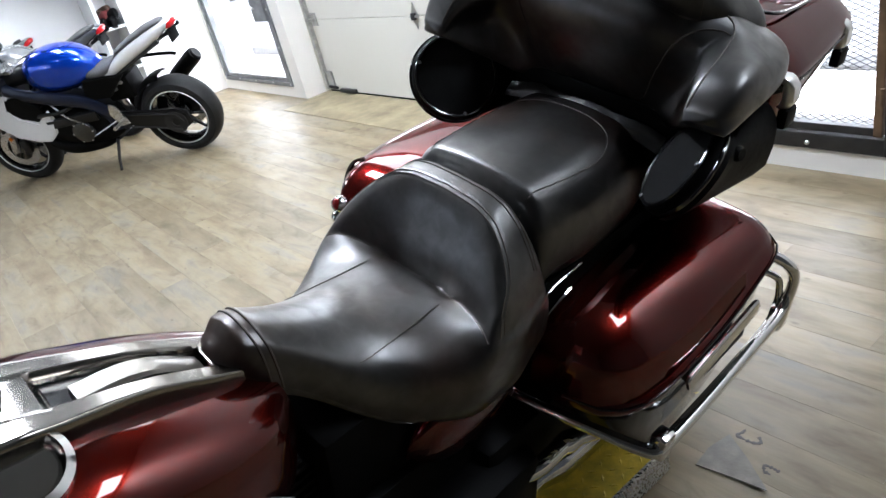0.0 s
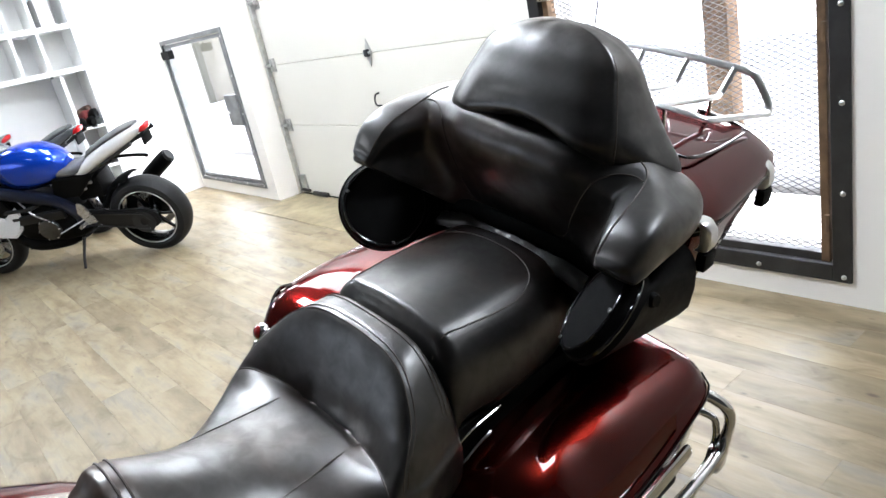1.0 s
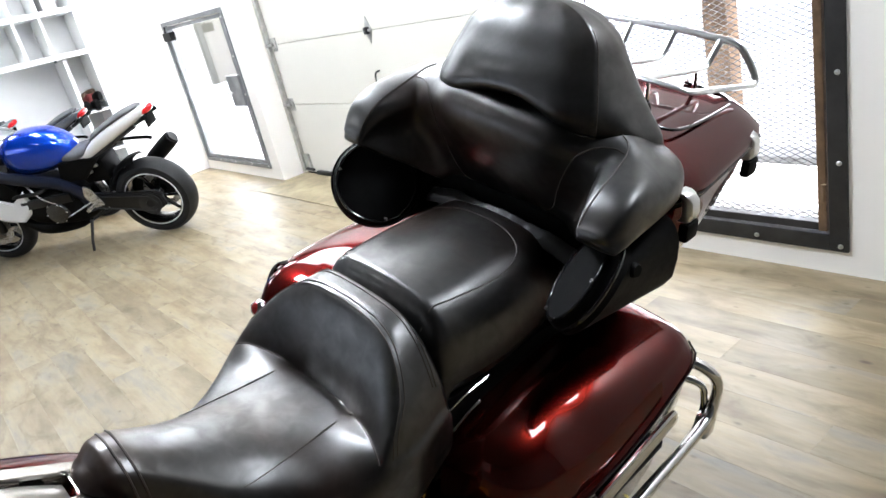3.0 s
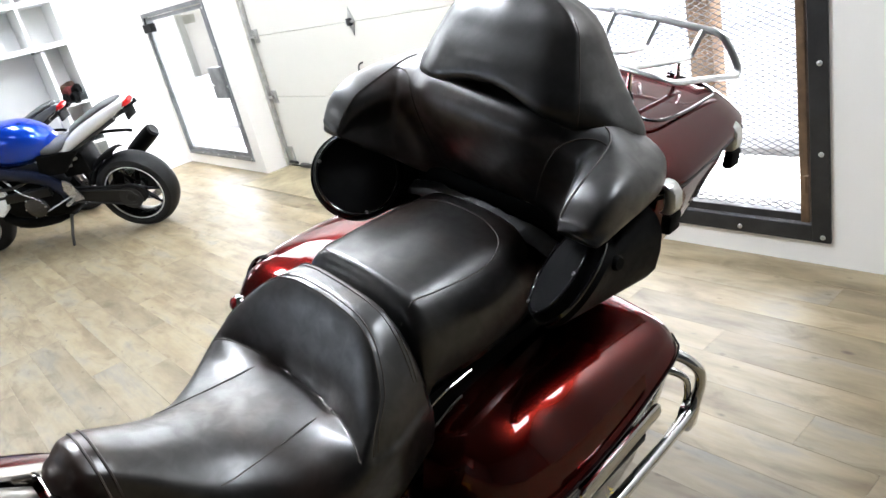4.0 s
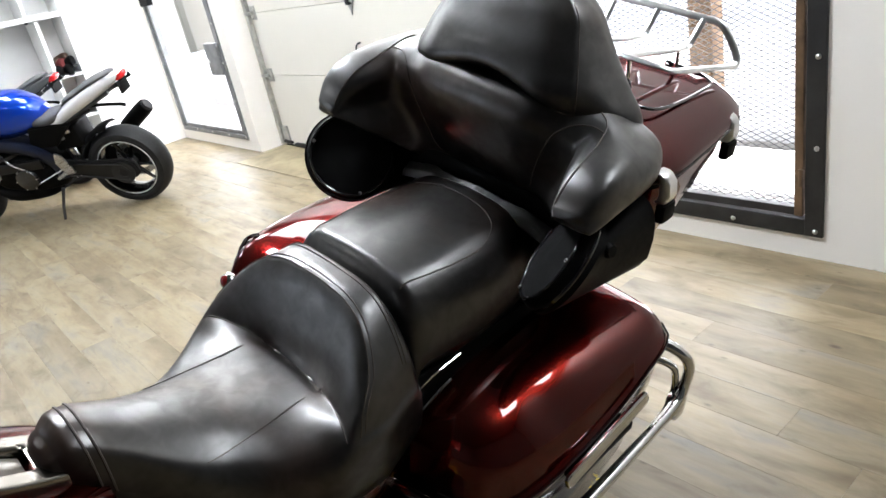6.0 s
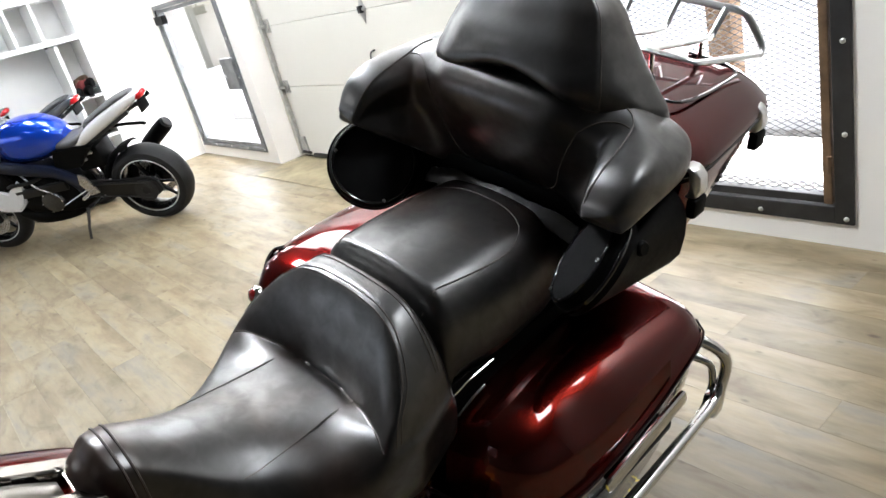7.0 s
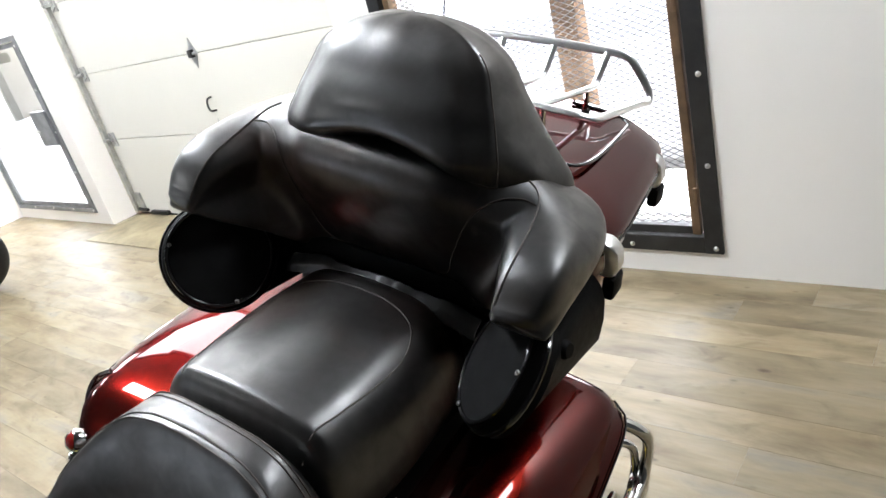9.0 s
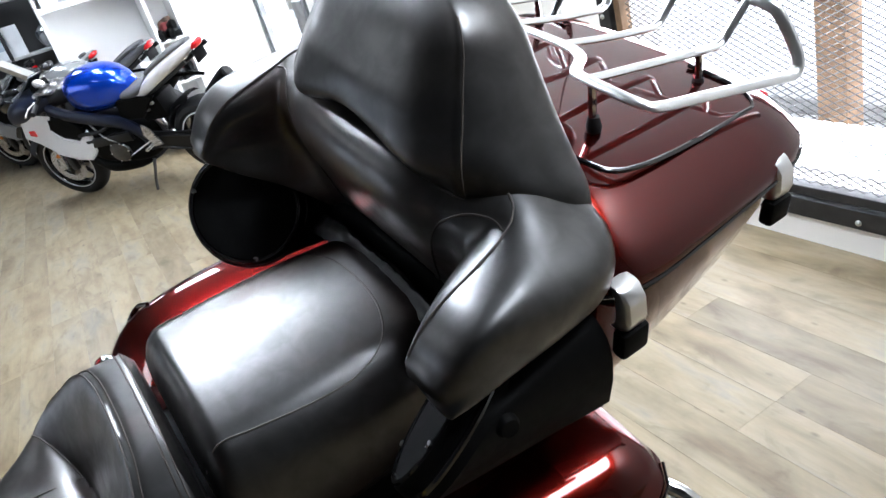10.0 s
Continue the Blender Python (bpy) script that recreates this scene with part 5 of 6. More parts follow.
def sport_bike(m, label, tank_c, tail_c, fair_c, nose_c, group="parked sport bikes"):
    b = thing("sport_motorcycle", label, "motorcycle", m, group)
    R = 0.283
    sport_wheel(b, 0.0, R, 0.175, "rear_wheel", (1,))
    fw = sport_wheel(b, 1.34, R, 0.118, "front_wheel", (1, -1))
    # swing arm, chain, frame
    for s in (-1, 1):
        part("swing_arm", plate([(-0.11, 0.255), (-0.10, 0.33), (-0.03, 0.372), (0.20, 0.395), (0.42, 0.44), (0.46, 0.36), (0.20, 0.268), (0.0, 0.230), (-0.07, 0.228)], s * 0.095, s * 0.128, 0.008), SATIN, b, "black swing arm")
        part("frame_beam", tube(smooth_path([(s * 0.10, 1.10, 0.74), (s * 0.150, 0.95, 0.70), (s * 0.160, 0.75, 0.635), (s * 0.150, 0.55, 0.56), (s * 0.135, 0.44, 0.44), (s * 0.12, 0.42, 0.32)], 4), 0.032, 10, flat=1.5), NAVY, b, "dark blue-black frame beam")
        part("subframe", tube([(s * 0.11, 0.50, 0.62), (s * 0.09, 0.15, 0.72), (s * 0.05, -0.12, 0.82)], 0.014, 8), DARKSTEEL, b)
        part("foot_bracket", plate([(0.30, 0.36), (0.345, 0.50), (0.385, 0.52), (0.41, 0.45), (0.37, 0.35)], s * 0.165, s * 0.180, 0.003), STEEL, b, "bare metal foot bracket")
        part("foot_peg", tube([(s * 0.175, 0.375, 0.37), (s * 0.265, 0.37, 0.378)], 0.012, 8), STEEL, b, "ribbed metal foot peg")
        part("fork_leg", tube([(s * 0.10, 1.34, 0.285), (s * 0.10, 1.13, 0.86)], [0.026, 0.024], 12), STEEL, b, "metal fork leg")
        part("brake_caliper", box((s * 0.085 - 0.02, 1.225, 0.25), (s * 0.085 + 0.02, 1.275, 0.36), 0.01), DARKSTEEL, b)
        # clip-on bars
        gr = part("handlebar", tube([(s * 0.10, 1.10, 0.845), (s * 0.22, 1.04, 0.835), (s * 0.33, 0.985, 0.820)], 0.012, 8), BLACK, b, "black clip-on handlebar")
        part("grip", tube([(s * 0.225, 1.038, 0.834), (s * 0.335, 0.982, 0.819)], 0.017, 10), RUBBER, gr)
        part("lever", tube(smooth_path([(s * 0.17, 1.09, 0.838), (s * 0.25, 1.09, 0.832), (s * 0.345, 1.045, 0.815)], 4), 0.006, 6), STEEL, gr, "bare metal lever")
    part("chain", tube([(-0.135, -0.02, 0.345), (-0.135, 0.42, 0.42), (-0.135, 0.46, 0.38), (-0.135, 0.42, 0.335), (-0.135, -0.02, 0.225), (-0.135, -0.06, 0.285)], 0.006, 6, True), DARKSTEEL, b)
    part("sprocket", revolve([(0.03, -0.003), (0.082, -0.003), (0.082, 0.003), (0.03, 0.003)], axis_to((-0.135, 0, R), (1, 0, 0)), 28, closed_profile=True), DARKSTEEL, b)
    part("rear_shock", tube([(0.0, 0.36, 0.36), (0.0, 0.40, 0.62)], 0.03, 10), STEEL, b)
    part("rear_hugger", loft([[Vector((x, (0.325 + dr) * math.cos(a), R + (0.325 + dr) * math.sin(a))) for x, dr in ((-0.085, -0.03), (-0.05, 0), (0.05, 0), (0.085, -0.03), (0.05, -0.008), (-0.05, -0.008))] for a in [0.35 + 1.2 * i / 10 for i in range(11)]]), BLACK, b, "black tyre hugger")
    # engine
    en = part("engine", body_loft(densify([(0.43, 0.10, 0.36, 0.10), (0.52, 0.17, 0.38, 0.15), (0.70, 0.185, 0.40, 0.17), (0.88, 0.17, 0.43, 0.16), (0.98, 0.13, 0.45, 0.11)]), 16, 0.6), BLACK, b, "black engine block")
    for s in (-1, 1):
        part("engine_cover", revolve([(0, 0), (0.082, 0), (0.086, -0.01), (0.075, 0.018), (0.04, 0.026), (0, 0.027)], axis_to((s * 0.183, 0.66, 0.37), (s, 0, 0)), 22), GLOSSBLACK, en, "round black engine cover")
    for s in (-1, 1):
        part("shift_rod", tube([(s * 0.188, 0.38, 0.40), (s * 0.190, 0.60, 0.325)], 0.005, 6), STEEL, b, "thin metal linkage rod")
        part("coolant_hose", tube(smooth_path([(s * 0.14, 0.98, 0.52), (s * 0.18, 0.88, 0.545), (s * 0.175, 0.74, 0.54), (s * 0.13, 0.64, 0.56)], 4), 0.014, 8), RUBBER, b, "black rubber hose")
        part("lower_rail", tube(smooth_path([(s * 0.155, 0.80, 0.60), (s * 0.185, 0.72, 0.50), (s * 0.187, 0.62, 0.43)], 4), 0.007, 8), STEEL, b, "bare metal strut")
        part("engine_side", box((s * 0.172 - 0.018, 0.50, 0.43), (s * 0.172 + 0.018, 0.90, 0.50), 0.012), SATIN, en, "ribbed black engine side")
        for k in range(6):
            a = 2 * math.pi * k / 6
            part("cover_bolt", revolve([(0.006, 0), (0.006, 0.006), (0, 0.008)], axis_to((s * 0.196, 0.66 + 0.076 * math.cos(a), 0.37 + 0.076 * math.sin(a)), (s, 0, 0)), 8), STEEL, en)
    part("ignition_box", box((-0.10, 0.20, 0.50), (0.10, 0.40, 0.66), 0.02), BLACK, b, "black under-seat box")
    for y, z in ((0.30, 0.58), (0.24, 0.62), (0.34, 0.63)):
        part("wiring_clip", box((-0.118, y, z), (-0.098, y + 0.03, z + 0.018), 0.003), GALV, b)
    part("radiator", box((-0.17, 1.0, 0.38), (0.17, 1.045, 0.66), 0.008), BLACK, b)
    part("belly_pan", body_loft(densify([(0.50, 0.10, 0.24, 0.03), (0.62, 0.16, 0.235, 0.055), (0.85, 0.17, 0.25, 0.07), (1.02, 0.12, 0.30, 0.07)]), 16, 0.7), BLACK, b, "black belly pan")
    ms = part("muffler", tube(smooth_path([(0.10, 0.42, 0.20), (0.15, 0.25, 0.30), (0.20, 0.08, 0.43), (0.21, -0.02, 0.50), (0.215, -0.17, 0.595)], 4), [0.026] * 9 + [0.045] + [0.056] * 6 + [0.052], 16), BLACK, b, "matt black muffler")
    part("muffler_tip", tube([(0.2145, -0.165, 0.592), (0.216, -0.185, 0.604)], 0.040, 16), DARKSTEEL, ms)
    # tank, seat, tail
    tk = part("fuel_tank", body_loft(densify([(0.40, 0.060, 0.760, 0.045), (0.46, 0.112, 0.770, 0.095), (0.57, 0.152, 0.782, 0.140), (0.70, 0.162, 0.785, 0.155), (0.81, 0.150, 0.788, 0.140), (0.89, 0.110, 0.785, 0.10), (0.93, 0.06, 0.78, 0.05)]), 24, 0.78), tank_c, b, "glossy painted fuel tank")
    part("fuel_cap", revolve([(0.035, 0), (0.036, 0.006), (0.03, 0.010), (0, 0.011)], axis_to((0, 0.80, 0.922), (0, 0.15, 1)), 18), DARKSTEEL, tk)
    part("rider_seat", body_loft(densify([(0.58, 0.05, 0.735, 0.022), (0.52, 0.085, 0.722, 0.034), (0.40, 0.125, 0.715, 0.04), (0.28, 0.125, 0.735, 0.04), (0.22, 0.09, 0.775, 0.035)]), 18, 0.8), SEATGREY, b, "grey and black rider seat")
    tl = part("tail_fairing", body_loft(densify([(0.36, 0.115, 0.675, 0.03), (0.26, 0.125, 0.72, 0.05), (0.10, 0.12, 0.795, 0.058), (-0.08, 0.095, 0.862, 0.048), (-0.20, 0.065, 0.905, 0.03), (-0.25, 0.035, 0.922, 0.014)]), 20, 0.7), tail_c, b, "angular painted tail fairing")
    part("pillion_seat", body_loft(densify([(0.20, 0.085, 0.815, 0.02), (0.12, 0.095, 0.845, 0.024), (-0.02, 0.085, 0.897, 0.024), (-0.13, 0.065, 0.928, 0.018), (-0.18, 0.04, 0.938, 0.01)]), 16, 0.8), SEATGREY, tl, "dark pillion seat pad")
    part("tail_lamp", body_loft([(-0.205, 0.055, 0.900, 0.024), (-0.235, 0.052, 0.905, 0.027), (-0.262, 0.040, 0.912, 0.020), (-0.272, 0.015, 0.915, 0.008)], 14, 0.8), REDLENS, tl, "red tail lamp")
    pb = part("tail_bracket", tube(smooth_path([(0, 0.08, 0.735), (0, -0.02, 0.728), (0, -0.13, 0.712), (0, -0.165, 0.700)], 4), 0.012, 8), BLACK, b, "black tail bracket")
    for s in (-1, 1):
        part("turn_signal", tube([(s * 0.02, -0.15, 0.835), (s * 0.06, -0.20, 0.858), (s * 0.085, -0.245, 0.875)], [0.010, 0.014, 0.017], 8), BLACK, pb, "small black turn signal")
    part("plate_holder", box((-0.06, -0.225, 0.795), (0.06, -0.212, 0.865), 0.004), BLACK, pb)
    part("side_panel", plate([(0.55, 0.56), (0.50, 0.70), (0.30, 0.70), (0.20, 0.68), (0.36, 0.55)], -0.10, -0.135, 0.006), BLACK, b)
    # fairing
    for s in (-1, 1):
        part("side_fairing", plate([(1.34, 0.74), (1.40, 0.60), (1.30, 0.54), (1.16, 0.42), (1.04, 0.37), (0.93, 0.35), (0.86, 0.40), (0.82, 0.50), (0.84, 0.57), (0.95, 0.50), (1.08, 0.56), (1.12, 0.64), (1.06, 0.72), (1.22, 0.76)], s * 0.165, s * 0.205, 0.010, 0.05), fair_c, b, "painted side fairing")
        part("fairing_inner", plate([(1.10, 0.70), (1.14, 0.62), (1.06, 0.54), (0.94, 0.46), (0.86, 0.52), (0.90, 0.62), (0.98, 0.70)], s * 0.150, s * 0.172, 0.004), BLACK, b)
        part("fairing_mark", plate([(1.245, 0.655), (1.29, 0.66), (1.30, 0.625), (1.25, 0.61)], s * 0.190, s * 0.1995, 0.0), REDLENS, b, "small red mark")
        part("mirror", body_loft([(1.24, 0.012, 0.0, 0.008), (1.26, 0.05, 0.0, 0.028), (1.30, 0.045, 0.0, 0.026), (1.33, 0.01, 0.0, 0.008)], 14, 0.8), GLOSSBLACK, b, "black mirror").matrix_local = pose(s * 0.27, 0.0, 0.93)
        part("mirror_stalk", tube([(s * 0.12, 1.34, 0.86), (s * 0.23, 1.30, 0.925)], 0.008, 8), GLOSSBLACK, b)
    ns = part("nose_fairing", body_loft(densify([(1.06, 0.10, 0.80, 0.04), (1.18, 0.175, 0.80, 0.08), (1.32, 0.185, 0.775, 0.10), (1.45, 0.14, 0.74, 0.085), (1.54, 0.06, 0.71, 0.04)]), 22, 0.75), nose_c, b, "painted nose fairing")
    part("windscreen", loft([[Vector((0.13 * math.sin(a) * (1 - 0.45 * t), 1.40 - 0.22 * t - 0.10 * (1 - math.cos(a)), 0.84 + 0.13 * t + o)) for a, o in [(-1.2 + 2.4 * i / 10, 0) for i in range(11)] + [(1.2 - 2.4 * i / 10, -0.004) for i in range(11)]] for t in [k / 6 for k in range(7)]]), SCREEN, ns, "smoked windscreen")
    part("top_yoke", plate([(0.98, 0.845), (1.12, 0.86), (1.12, 0.88), (0.98, 0.865)], -0.11, 0.11, 0.004), STEEL, b, "bare metal top yoke")
    part("head_cover", body_loft(densify([(0.88, 0.07, 0.80, 0.05), (0.96, 0.09, 0.80, 0.06), (1.06, 0.10, 0.79, 0.06)]), 14, 0.7), SATIN, b, "black cover behind the dials")
    part("dial", revolve([(0.040, 0), (0.044, 0.010), (0.040, 0.016), (0.034, 0.012), (0, 0.012)], axis_to((-0.03, 1.115, 0.905), (0, -0.6, 0.8)), 24), STEEL, b, "round dial with bright rim")
    part("key_barrel", revolve([(0.020, 0), (0.022, 0.012), (0.012, 0.016), (0, 0.016)], axis_to((0.0, 1.02, 0.868), (0, -0.2, 1)), 18), STEEL, b)
    part("gauges", box((-0.08, 1.13, 0.86), (0.08, 1.17, 0.92), 0.015), BLACK, b)
    part("front_fender", loft([[Vector((x, 1.34 + (0.305 + dr) * math.cos(a), R + (0.305 + dr) * math.sin(a))) for x, dr in ((-0.075, -0.06), (-0.07, -0.01), (-0.03, 0.008), (0.03, 0.008), (0.07, -0.01), (0.075, -0.06), (0.06, -0.02), (0, -0.004), (-0.06, -0.02))] for a in [0.55 + 1.75 * i / 12 for i in range(13)]]), nose_c, fw, "painted front fender")
    part("reflector", revolve([(0.016, 0), (0.014, 0.006), (0, 0.008)], axis_to((-0.128, 1.29, 0.40), (-1, 0, 0)), 12), AMBER, b, "amber reflector")
    part("kickstand", tube([(-0.12, 0.50, 0.24), (-0.20, 0.52, 0.12), (-0.292, 0.535, -0.055)], [0.012, 0.010, 0.009], 8), DARKSTEEL, b, "side stand")
    return b


SATIN = plain("satin_black", (0.004, 0.004, 0.0042), 0.34, 0, 0.2, 12, spec=0.35)
NAVY = plain("navy_metal", (0.004, 0.007, 0.020), 0.32, 0.2, 0.2, 12)
SEATGREY = plain("grey_seat_vinyl", (0.085, 0.085, 0.088), 0.6, 0, 0.2, 10, 0.2, 400)
SCREEN = plain("smoked_screen", (0.02, 0.025, 0.03), 0.06, 0, 0.1, 8, coat=0.6)
GREYPAINT = paint_mat("grey_paint", (0.16, 0.165, 0.17), metal=0.5)
BLACKPAINT = paint_mat("black_paint", (0.012, 0.012, 0.013), metal=0.1)


def at_bike(x, y, yaw=133.2, lean=-12.0):
    return pose(x, y, 0, 0, lean, yaw)


sport_bike(at_bike(-3.99, 2.02), "blue and white sport motorcycle leaning on its side stand", BLUE, WHITEPAINT, WHITEPAINT, NAVY)
sport_bike(at_bike(-5.28, 1.90), "silver and black sport motorcycle parked behind the blue one", SILVERPAINT, GREYPAINT, BLACKPAINT, BLACKPAINT)
sport_bike(at_bike(-6.35, 1.55), "grey sport motorcycle with black seat in the row", GREYPAINT, SILVERPAINT, SILVERPAINT, SILVERPAINT)
sport_bike(at_bike(-7.15, 1.05), "black sport motorcycle at the far end of the row", BLACKPAINT, BLACKPAINT, BLACKPAINT, GREYPAINT)
# ---------------- garage door hardware ----------------
trk_x = GX0 + 0.075
part("track", box((trk_x - 0.018, GY - 0.035, 0.03), (trk_x + 0.018, GY - 0.004, GTOP), 0.003), GALV, gd, "galvanised steel door track", smooth=False)
part("track", box((GX1 - 0.075, GY - 0.035, 0.03), (GX1 - 0.04, GY - 0.004, GTOP), 0.003), GALV, gd, "galvanised steel door track", smooth=False)
part("jamb_strip", box((GX0 + 0.012, GY - 0.02, 0.01), (trk_x - 0.022, GY + 0.03, GTOP), 0.003), DOORPAINT, gd, smooth=False)


def side_hinge(x, z, s):
    h = part("side_hinge", box((x, GY - 0.008, z - 0.05), (x + s * 0.075, GY - 0.001, z + 0.05), 0.002), GALV, gd, "galvanised roller hinge", smooth=False)
    part("hinge_knuckle", tube([(x - s * 0.02, GY - 0.022, z), (x + s * 0.05, GY - 0.022, z)], 0.013, 10), GALV, h)
    part("roller", revolve([(0.0, -0.01), (0.021, -0.01), (0.021, 0.01), (0, 0.01)], axis_to((x - s * 0.03, GY - 0.026, z), (1, 0, 0)), 14), STEEL, h)
    part("hinge_wing", plate_xz([(x + s * 0.01, z + 0.05), (x + s * 0.075, z + 0.018), (x + s * 0.075, z - 0.018), (x + s * 0.01, z - 0.05)], GY - 0.016, GY - 0.009), GALV, h, smooth=False)


def plate_xz(poly, y0, y1):
    bm = bmesh.new()
    a = [bm.verts.new((x, y0, z)) for x, z in poly]
    b = [bm.verts.new((x, y1, z)) for x, z in poly]
    bm.faces.new(a)
    bm.faces.new(b[::-1])
    for i in range(len(poly)):
        bm.faces.new((a[i], b[i], b[(i + 1) % len(poly)], a[(i + 1) % len(poly)]))
    return bm


for z in SEAMS[1:4]:
    side_hinge(trk_x + 0.03, z, 1)
    side_hinge(GX1 - 0.085, z, -1)
for x in (-2.637,):
    for z in SEAMS[1:4]:
        c = part("centre_hinge", plate_xz([(x, z + 0.085), (x + 0.030, z + 0.02), (x + 0.042, z), (x + 0.030, z - 0.02), (x, z - 0.085), (x - 0.030, z - 0.02), (x - 0.042, z), (x - 0.030, z + 0.02)], GY - 0.005, GY - 0.001), GALV, gd, "diamond-shaped steel hinge plate", smooth=False)
        part("hinge_pin", tube([(x - 0.04, GY - 0.014, z), (x + 0.04, GY - 0.014, z)], 0.009, 8), GALV, c)
        part("hinge_knuckle", box((x - 0.018, GY - 0.03, z - 0.022), (x + 0.018, GY - 0.005, z + 0.022), 0.004), DARKSTEEL, c)
part("pull_handle", tube(smooth_path([(-2.620, GY - 0.002, 0.71), (-2.620, GY - 0.04, 0.72), (-2.615, GY - 0.05, 0.755), (-2.620, GY - 0.035, 0.785), (-2.627, GY - 0.002, 0.79)], 4), 0.006, 8), DARKSTEEL, gd, "dark bent pull handle")
br = part("bottom_bracket", box((trk_x + 0.02, GY - 0.02, 0.02), (trk_x + 0.10, GY - 0.001, 0.17), 0.004), GALV, gd, "galvanised bottom bracket", smooth=False)
part("bracket_bolt", tube([(trk_x + 0.05, GY - 0.03, 0.05), (trk_x + 0.16, GY - 0.028, 0.045)], 0.012, 8), DARKSTEEL, br)
part("slide_bolt", box((trk_x + 0.20, GY - 0.035, 0.012), (trk_x + 0.42, GY - 0.006, 0.042), 0.005), DARKSTEEL, gd, "black slide bolt")

# concrete apron in front of the garage door
solo("apron", box((-4.02, 2.74, 0.0), (-1.10, 3.19, 0.005), 0.002), plain("olive_concrete", (0.26, 0.215, 0.13), 0.55, 0, 0.35, 6, 0.3, 50), "stained olive-brown strip of floor before the garage door", "floor strip", kind="structure", smooth=False)

# ---------------- window 2: lock box and closer ----------------
w2 = bpy.data.objects["window_2"]
lb = part("lock_box", box((-4.53, WY - 0.03, 0.63), (-4.30, WY + 0.03, 0.88), 0.005), GREYSTEEL, w2, "grey steel lock box", smooth=False)
part("lock_handle", tube([(-4.50, WY - 0.035, 0.75), (-4.50, WY - 0.065, 0.75), (-4.41, WY - 0.065, 0.745)], 0.009, 8), STEEL, lb)
cl = part("door_closer", box((-5.60, WY - 0.05, 1.235), (-5.40, WY - 0.002, 1.31), 0.006), BLACK, w2, "small black closer box", smooth=False)
part("closer_arm", tube([(-5.56, WY - 0.03, 1.31), (-5.54, WY - 0.03, 1.36)], 0.006, 6), BLACK, cl)
# hinge and latch pieces on the near window
w1 = bpy.data.objects["window_1"]
for z in (0.31, 0.95):
    part("leaf_hinge", tube([(0.192, WY - 0.018, z - 0.03), (0.192, WY - 0.018, z + 0.03)], 0.009, 8), RUST, w1, "rusty hinge barrel")
part("padlock", box((-0.965, WY - 0.03, 1.18), (-0.90, WY - 0.004, 1.24), 0.006), STEEL, w1, "steel padlock and hasp")
part("slot_plate", box((0.200, WY + 0.012, SILL + 0.07), (0.206, WY + 0.03, HEAD - 0.07)), STEEL, w1, smooth=False)

# wooden post and kerb outside
solo("post", box((-0.445, 3.36, 0.10), (-0.335, 3.45, 2.6), 0.008), plain("weathered_orange_wood", (0.34, 0.20, 0.11), 0.8, 0, 0.3, 14, 0.4, 60), "weathered orange-brown wooden post outside the window", "post")
solo("kerb", box((-6.5, 3.70, 0.10), (2.5, 3.85, 0.17), 0.01), plain("pale_concrete_kerb", (0.30, 0.30, 0.30), 0.85, 0, 0.2, 9, 0.3, 60), "pale concrete kerb outside the windows", "kerb", kind="structure", smooth=False)

# ---------------- white shelf unit ----------------
SHELF = plain("white_melamine", (0.78, 0.78, 0.77), 0.5, 0, 0.04, 3)
sh = thing("shelf_unit", "tall white open shelf unit full of boxes and shoes", "shelf", pose(LX, 0, 0))
D = 0.36
def board(lo, hi, nm="board"):
    part(nm, box(lo, hi, 0.002), SHELF, sh, smooth=False)
for y in (2.315, 2.09, 1.30):
    board((-D, y, 0), (0, y + 0.03, 1.285 if y == 2.09 else 1.30), "upright")
for y in (1.30, 1.58, 1.82, 2.03, 2.315):
    board((-D, y, 1.345), (0, y + 0.025, 2.6), "upright")
for z in (1.30, 1.66, 2.05, 2.45):
    board((-D, 1.30, z), (0.004, 2.345, z + 0.045))
for z in (0.06, 0.44, 0.80):
    board((-D, 2.12, z), (-0.004, 2.315, z + 0.025))
board((-D - 0.012, 2.12, 0.06), (-D, 2.315, 1.30), "back_panel")
board((-D - 0.012, 1.33, 0.0), (-D, 2.09, 1.30), "back_panel")
board((-D - 0.012, 1.30, 1.345), (-D, 2.345, 2.6), "back_panel")
rnd2 = random.Random(9)
CARD = [plain("white_carton", (0.72, 0.74, 0.76), 0.6, 0, 0.08, 6), plain("blue_grey_carton", (0.42, 0.48, 0.55), 0.6, 0, 0.1, 6), plain("brown_carton", (0.38, 0.25, 0.13), 0.8, 0, 0.15, 8), plain("grey_carton", (0.5, 0.5, 0.5), 0.6, 0, 0.1, 6)]


def carton(x, y, z, sx, sy, sz, material, yaw=0.0, label="small closed cardboard carton on a shelf"):
    t = thing("carton", label, "box", pose(x, y, z, 0, 0, yaw), "cartons")
    part("box_body", box((-sx / 2, -sy / 2, 0), (sx / 2, sy / 2, sz), 0.004), material, t, smooth=False)
    part("box_label", box((sx / 2, -sy * 0.28, sz * 0.3), (sx / 2 + 0.0015, sy * 0.05, sz * 0.7)), CARD[1] if material != CARD[1] else CARD[0], t, "printed side label", smooth=False)
    part("box_tape", box((-0.02, -sy / 2 - 0.001, sz - 0.003), (0.02, sy / 2 + 0.001, sz + 0.001)), CARD[2], t, smooth=False)


